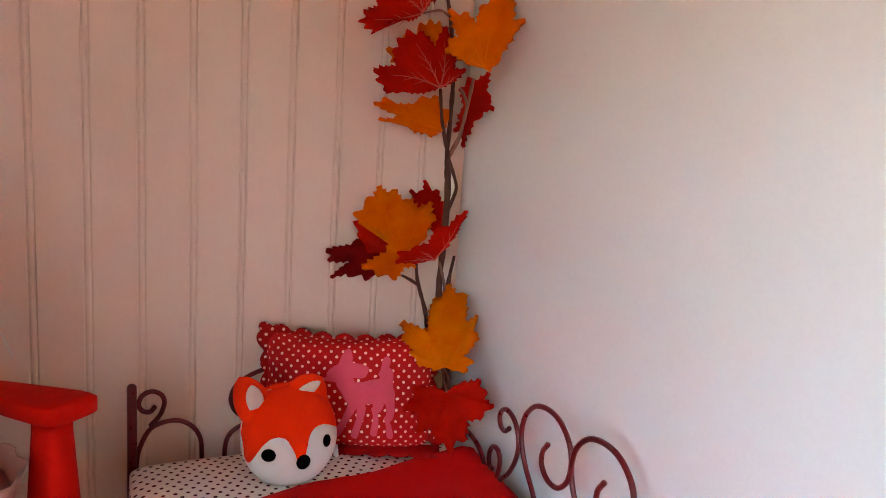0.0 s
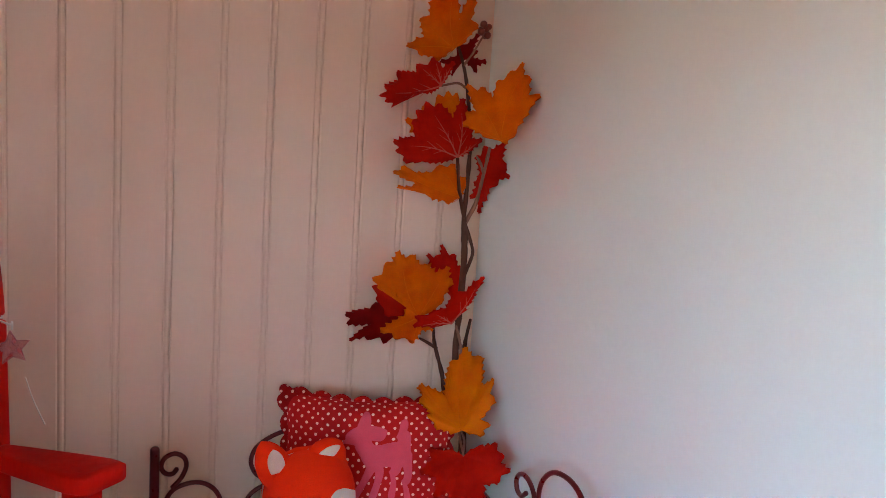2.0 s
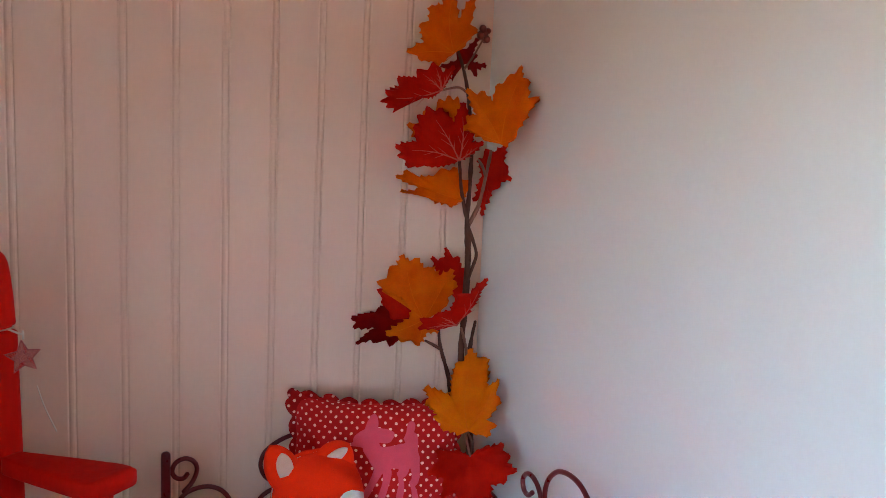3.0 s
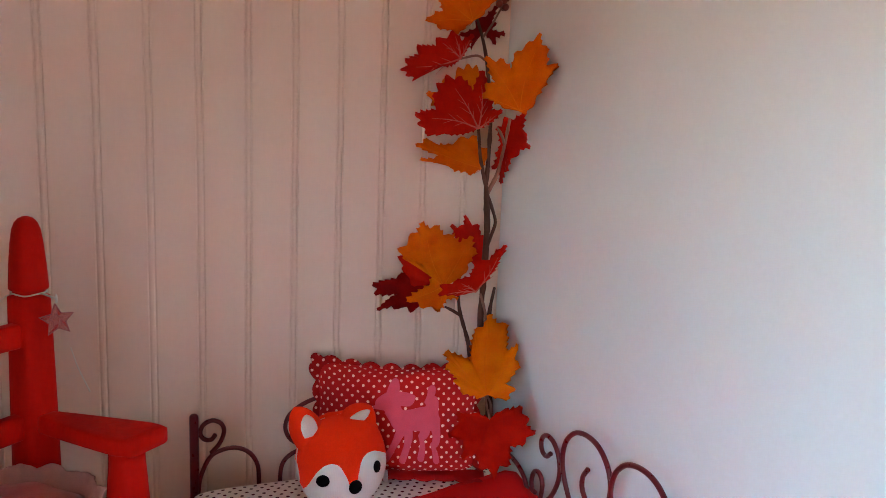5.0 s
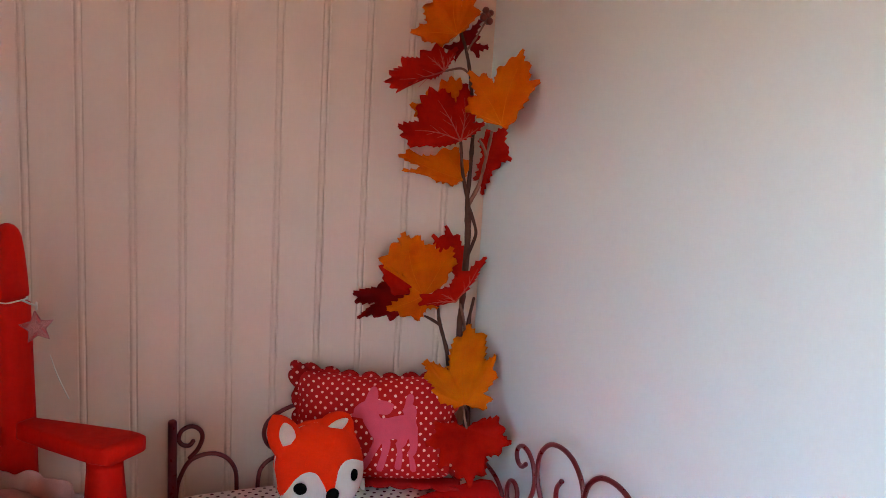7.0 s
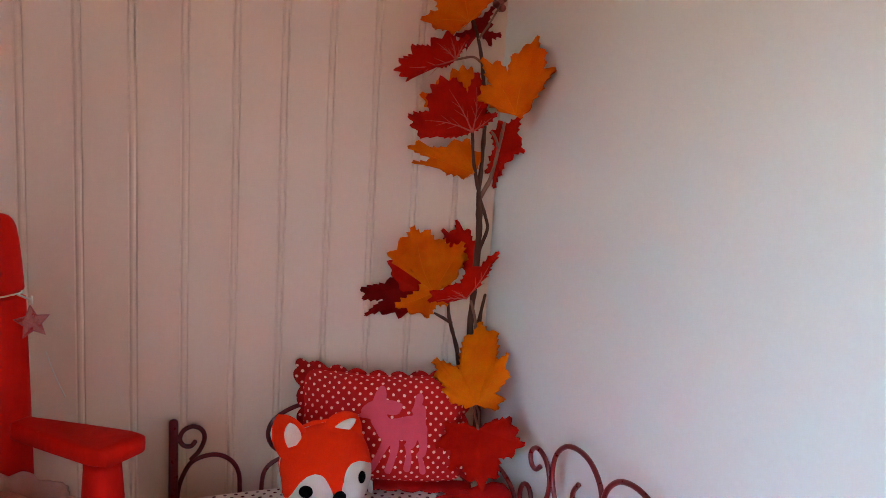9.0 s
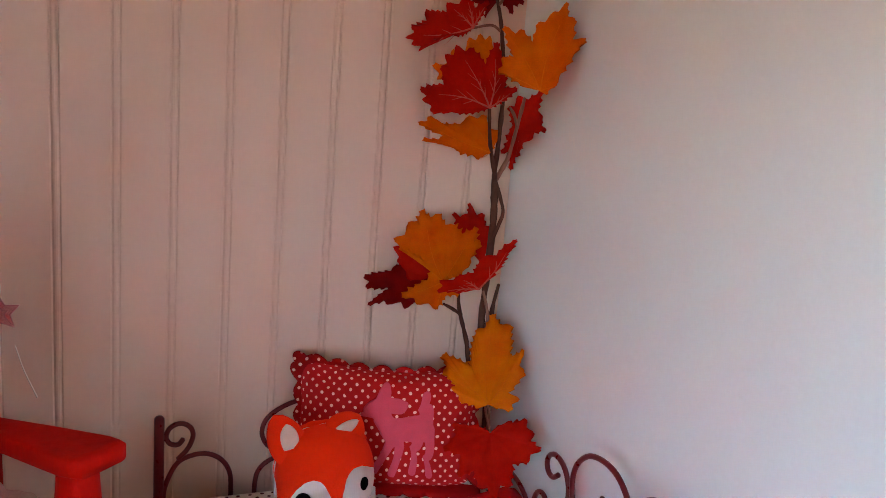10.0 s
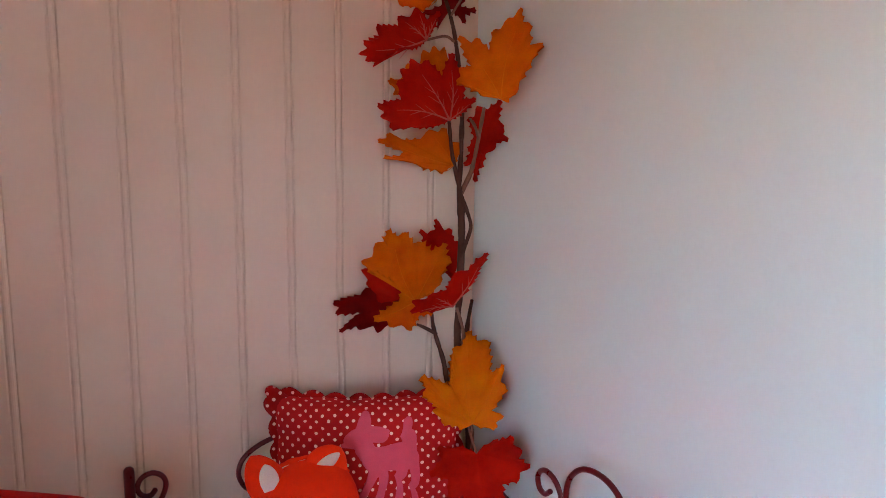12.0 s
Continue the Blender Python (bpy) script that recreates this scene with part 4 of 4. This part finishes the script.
def arm(origin):
    bm = bmesh.new()
    rings = []
    for f in range(15):
        s = f / 14
        x = 0.020 + 0.233 * s
        half = 0.015 + 0.031 * min(1.0, max(0.0, s / 0.88)) ** 0.8
        if s > 0.82:
            half -= 0.008 * ((s - 0.82) / 0.18) ** 2
        z = 0.474 + 0.012 * s
        th = 0.0150 - 0.0010 * s
        ring = []
        for k in range(24):
            a = 2 * math.pi * k / 24
            c, d = math.cos(a), math.sin(a)
            ring.append(origin + FRONT * x + ACROSS * (math.copysign(abs(c) ** 0.26, c) * half - 0.007 * s) + Vector((0, 0, z + math.copysign(abs(d) ** 0.3, d) * th)))
        rings.append(ring)
    return part("armrest", loft(bm, rings), RED_PAINT, chair)


def front_leg(origin):
    bm = bmesh.new()
    c = origin + FRONT * 0.212
    rings = [squircle(c.x, c.y, z, h, h, 2.6, 28, TURN_C) for z, h in
             ((0.0, 0.030), (0.10, 0.034), (0.22, 0.037), (0.32, 0.0345), (0.40, 0.029), (0.452, 0.0255), (0.462, 0.0255))]
    return part("front_leg", loft(bm, rings), RED_PAINT, chair)


for off in (0.0, WIDE):
    arm(POST + ACROSS * off)
    front_leg(POST + ACROSS * off)
part("seat", oriented(bmesh.new(), (-0.01, 0.03, 0.285), (0.27, WIDE - 0.03, 0.310), POST, 0.006), RED_PAINT, chair)

# ---- cushion on the chair ----
cush = thing("seat_cushion", "pale pink satin cushion with gathered sheer ruffle", "cushion")
C_MID = POST + FRONT * 0.135 + ACROSS * 0.175 + Vector((0, 0, 0.332))
bm = bmesh.new()
rings = []
for f, rr in ((0.0, 0.72), (0.1, 0.92), (0.3, 1.0), (0.5, 0.99), (0.7, 0.92), (0.85, 0.76), (0.95, 0.5), (1.0, 0.1)):
    ring = []
    for k in range(60):
        a = 2 * math.pi * k / 60
        w = 1 + 0.035 * math.sin(a * 9) * f + 0.03 * noise.noise((math.cos(a) * 2, math.sin(a) * 2, f * 3))
        c, s = math.cos(a), math.sin(a)
        ring.append(C_MID + FRONT * (0.115 * rr * w * math.copysign(abs(c) ** 0.86, c)) + ACROSS * (0.135 * rr * w * math.copysign(abs(s) ** 0.86, s)) + Vector((0, 0, 0.098 * f)))
    rings.append(ring)
loft(bm, rings)
part("satin_body", bm, SATIN, cush)
bm = bmesh.new()
K = 260
prev = None
first = None
for k in range(K + 1):
    a = 2 * math.pi * k / K
    c, s = math.cos(a), math.sin(a)
    col = []
    for q, (out, up) in enumerate(((0.97, 0.040), (1.02, 0.058), (1.06, 0.074), (1.08, 0.090))):
        wig = 0.0013 * q / 3 * math.sin(a * 41 + 2 * math.sin(a * 5)) + 0.004 * q / 3 * math.sin(a * 13 + 1)
        p = C_MID + FRONT * ((0.122 * out + wig) * math.copysign(abs(c) ** 0.86, c)) + ACROSS * ((0.135 * out + wig) * math.copysign(abs(s) ** 0.86, s))
        col.append(p + Vector((0, 0, up + (0.004 * abs(math.sin(a * 7 + 2)) + 0.0012 * math.sin(a * 19)) * q / 3)))
    col = [bm.verts.new(p) for p in col] + [bm.verts.new(p + Vector((0, 0, -0.0012)) - (p - C_MID).normalized() * 0.0012) for p in reversed(col)]
    if prev:
        for i in range(8):
            bm.faces.new((prev[i], prev[(i + 1) % 8], col[(i + 1) % 8], col[i]))
    prev = col
part("ruffle", bm, LACE, cush, "gathered sheer pink ruffle")

# ---- cord with star on the chair post ----
charm = thing("star_charm", "clear pink plastic star hanging on a white cord", "ornament")
bm = bmesh.new()
ring = squircle(POST.x, POST.y, 0.6915, 0.0232, 0.0232, 3.5, 32, TURN_C)
ring = [p + Vector((0, 0, 0.0012 * math.sin(k * 0.4))) for k, p in enumerate(ring + ring[:1])]
tube(bm, ring, 0.0013, 8)
part("cord", bm, CORD, charm)
part("cord", tube(bmesh.new(), spline([POST + Vector((-0.028, -0.016, 0.692)), POST + ACROSS * 0.09 + Vector((0, 0, 0.672)), POST + ACROSS * 0.2 + Vector((0, 0, 0.662)), POST + ACROSS * 0.37 + Vector((0, 0, 0.690))], 6), 0.0013, 6), CORD, charm)
STAR = Vector((-0.911, -0.282, 0.652))
toward = (Vector((-0.79, -1.69, 1.0)) - STAR).normalized()
sx = Vector((0, 0, 1)).cross(toward).normalized()
sz = toward.cross(sx)
knot = STAR + sz * 0.034
part("cord", tube(bmesh.new(), spline([POST + Vector((0.020, -0.017, 0.693)), POST + Vector((0.040, -0.034, 0.688)), knot + sz * 0.006, knot - sz * 0.006], 6), 0.0017, 8), CORD, charm)
bm = bmesh.new()
rim = []
for k in range(10):
    a = radians(90 + 36 * k + 6)
    r = 0.0265 if k % 2 == 0 else 0.0125
    rim.append((math.cos(a) * r, math.sin(a) * r))
front = [bm.verts.new(STAR + sx * x + sz * y + toward * 0.004) for x, y in rim]
rear = [bm.verts.new(STAR + sx * x + sz * y - toward * 0.004) for x, y in rim]
cf, cb = bm.verts.new(STAR + toward * 0.009), bm.verts.new(STAR - toward * 0.009)
for k in range(10):
    j = (k + 1) % 10
    bm.faces.new((front[k], front[j], cf))
    bm.faces.new((rear[j], rear[k], cb))
    bm.faces.new((front[k], rear[k], rear[j], front[j]))
part("star", bm, PINK_PLASTIC, charm, "clear pink plastic star", smooth=False)
line = [STAR + sx * x + sz * y + toward * 0.003 for x, y in rim + rim[:1]]
part("star_rim", tube(bmesh.new(), line, 0.0013, 6), STAR_EDGE, charm, "darker pink moulded edge")
line = [STAR + sx * x * 0.45 + sz * y * 0.45 + toward * 0.0072 for x, y in rim + rim[:1]]
part("star_boss", tube(bmesh.new(), line, 0.0011, 6), STAR_EDGE, charm, "darker pink moulded edge")
part("thread_end", tube(bmesh.new(), spline([STAR + sz * -0.046 + sx * 0.018, STAR + sz * -0.080 + sx * 0.028, STAR + sz * -0.120 + sx * 0.044], 6), (0.0007, 0.0012), 6), CORD, charm, "loose white thread")

# ---- beadboard on the north wall ----
PITCH, GROOVE, DEEP, GAP = 0.095, 0.0021, 0.0017, 0.0125
profile = [(0.0001, 0.012), (0.0001, DEEP), (GROOVE, 0.0003), (GROOVE + 0.001, 0.0), (PITCH - GAP - GROOVE - 0.001, 0.0), (PITCH - GAP - GROOVE, 0.0003),
           (PITCH - GAP, DEEP), (PITCH - GAP + GROOVE * 0.7, 0.0010), (PITCH - GAP * 0.74, -0.0008), (PITCH - GAP / 2, -0.0015), (PITCH - GAP * 0.26, -0.0008), (PITCH - GROOVE * 0.7, 0.0010), (PITCH - 0.0001, DEEP), (PITCH - 0.0001, 0.012)]
bm = bmesh.new()
lower = [bm.verts.new((x, y, 0.0)) for x, y in profile]
upper = [bm.verts.new((x, y, TOP)) for x, y in profile]
for k in range(len(profile)):
    j = (k + 1) % len(profile)
    bm.faces.new((lower[k], lower[j], upper[j], upper[k]))
bm.faces.new(lower)
bm.faces.new(upper)
board = part("board", bm, PANEL_PAINT, wall_north, smooth=False)
board.location = (-PITCH * 2 + GAP / 2, 0, 0)
for k in range(3, 17):
    ob = new("board", board.data)
    ob.parent = wall_north
    ob.location = (-PITCH * k + GAP / 2, 0, 0)
# the last board runs plain into the corner
LAST = X_RIGHT - 0.0005 + PITCH - GAP / 2
profile = [(0.0001, 0.012), (0.0001, DEEP), (GROOVE, 0.0003), (GROOVE + 0.001, 0.0), (LAST, 0.0), (LAST, 0.012)]
bm = bmesh.new()
loft(bm, [[Vector((x, y, z)) for x, y in profile] for z in (0.0, TOP)])
part("board", bm, PANEL_PAINT, wall_north, smooth=False).location = (-PITCH + GAP / 2, 0, 0)
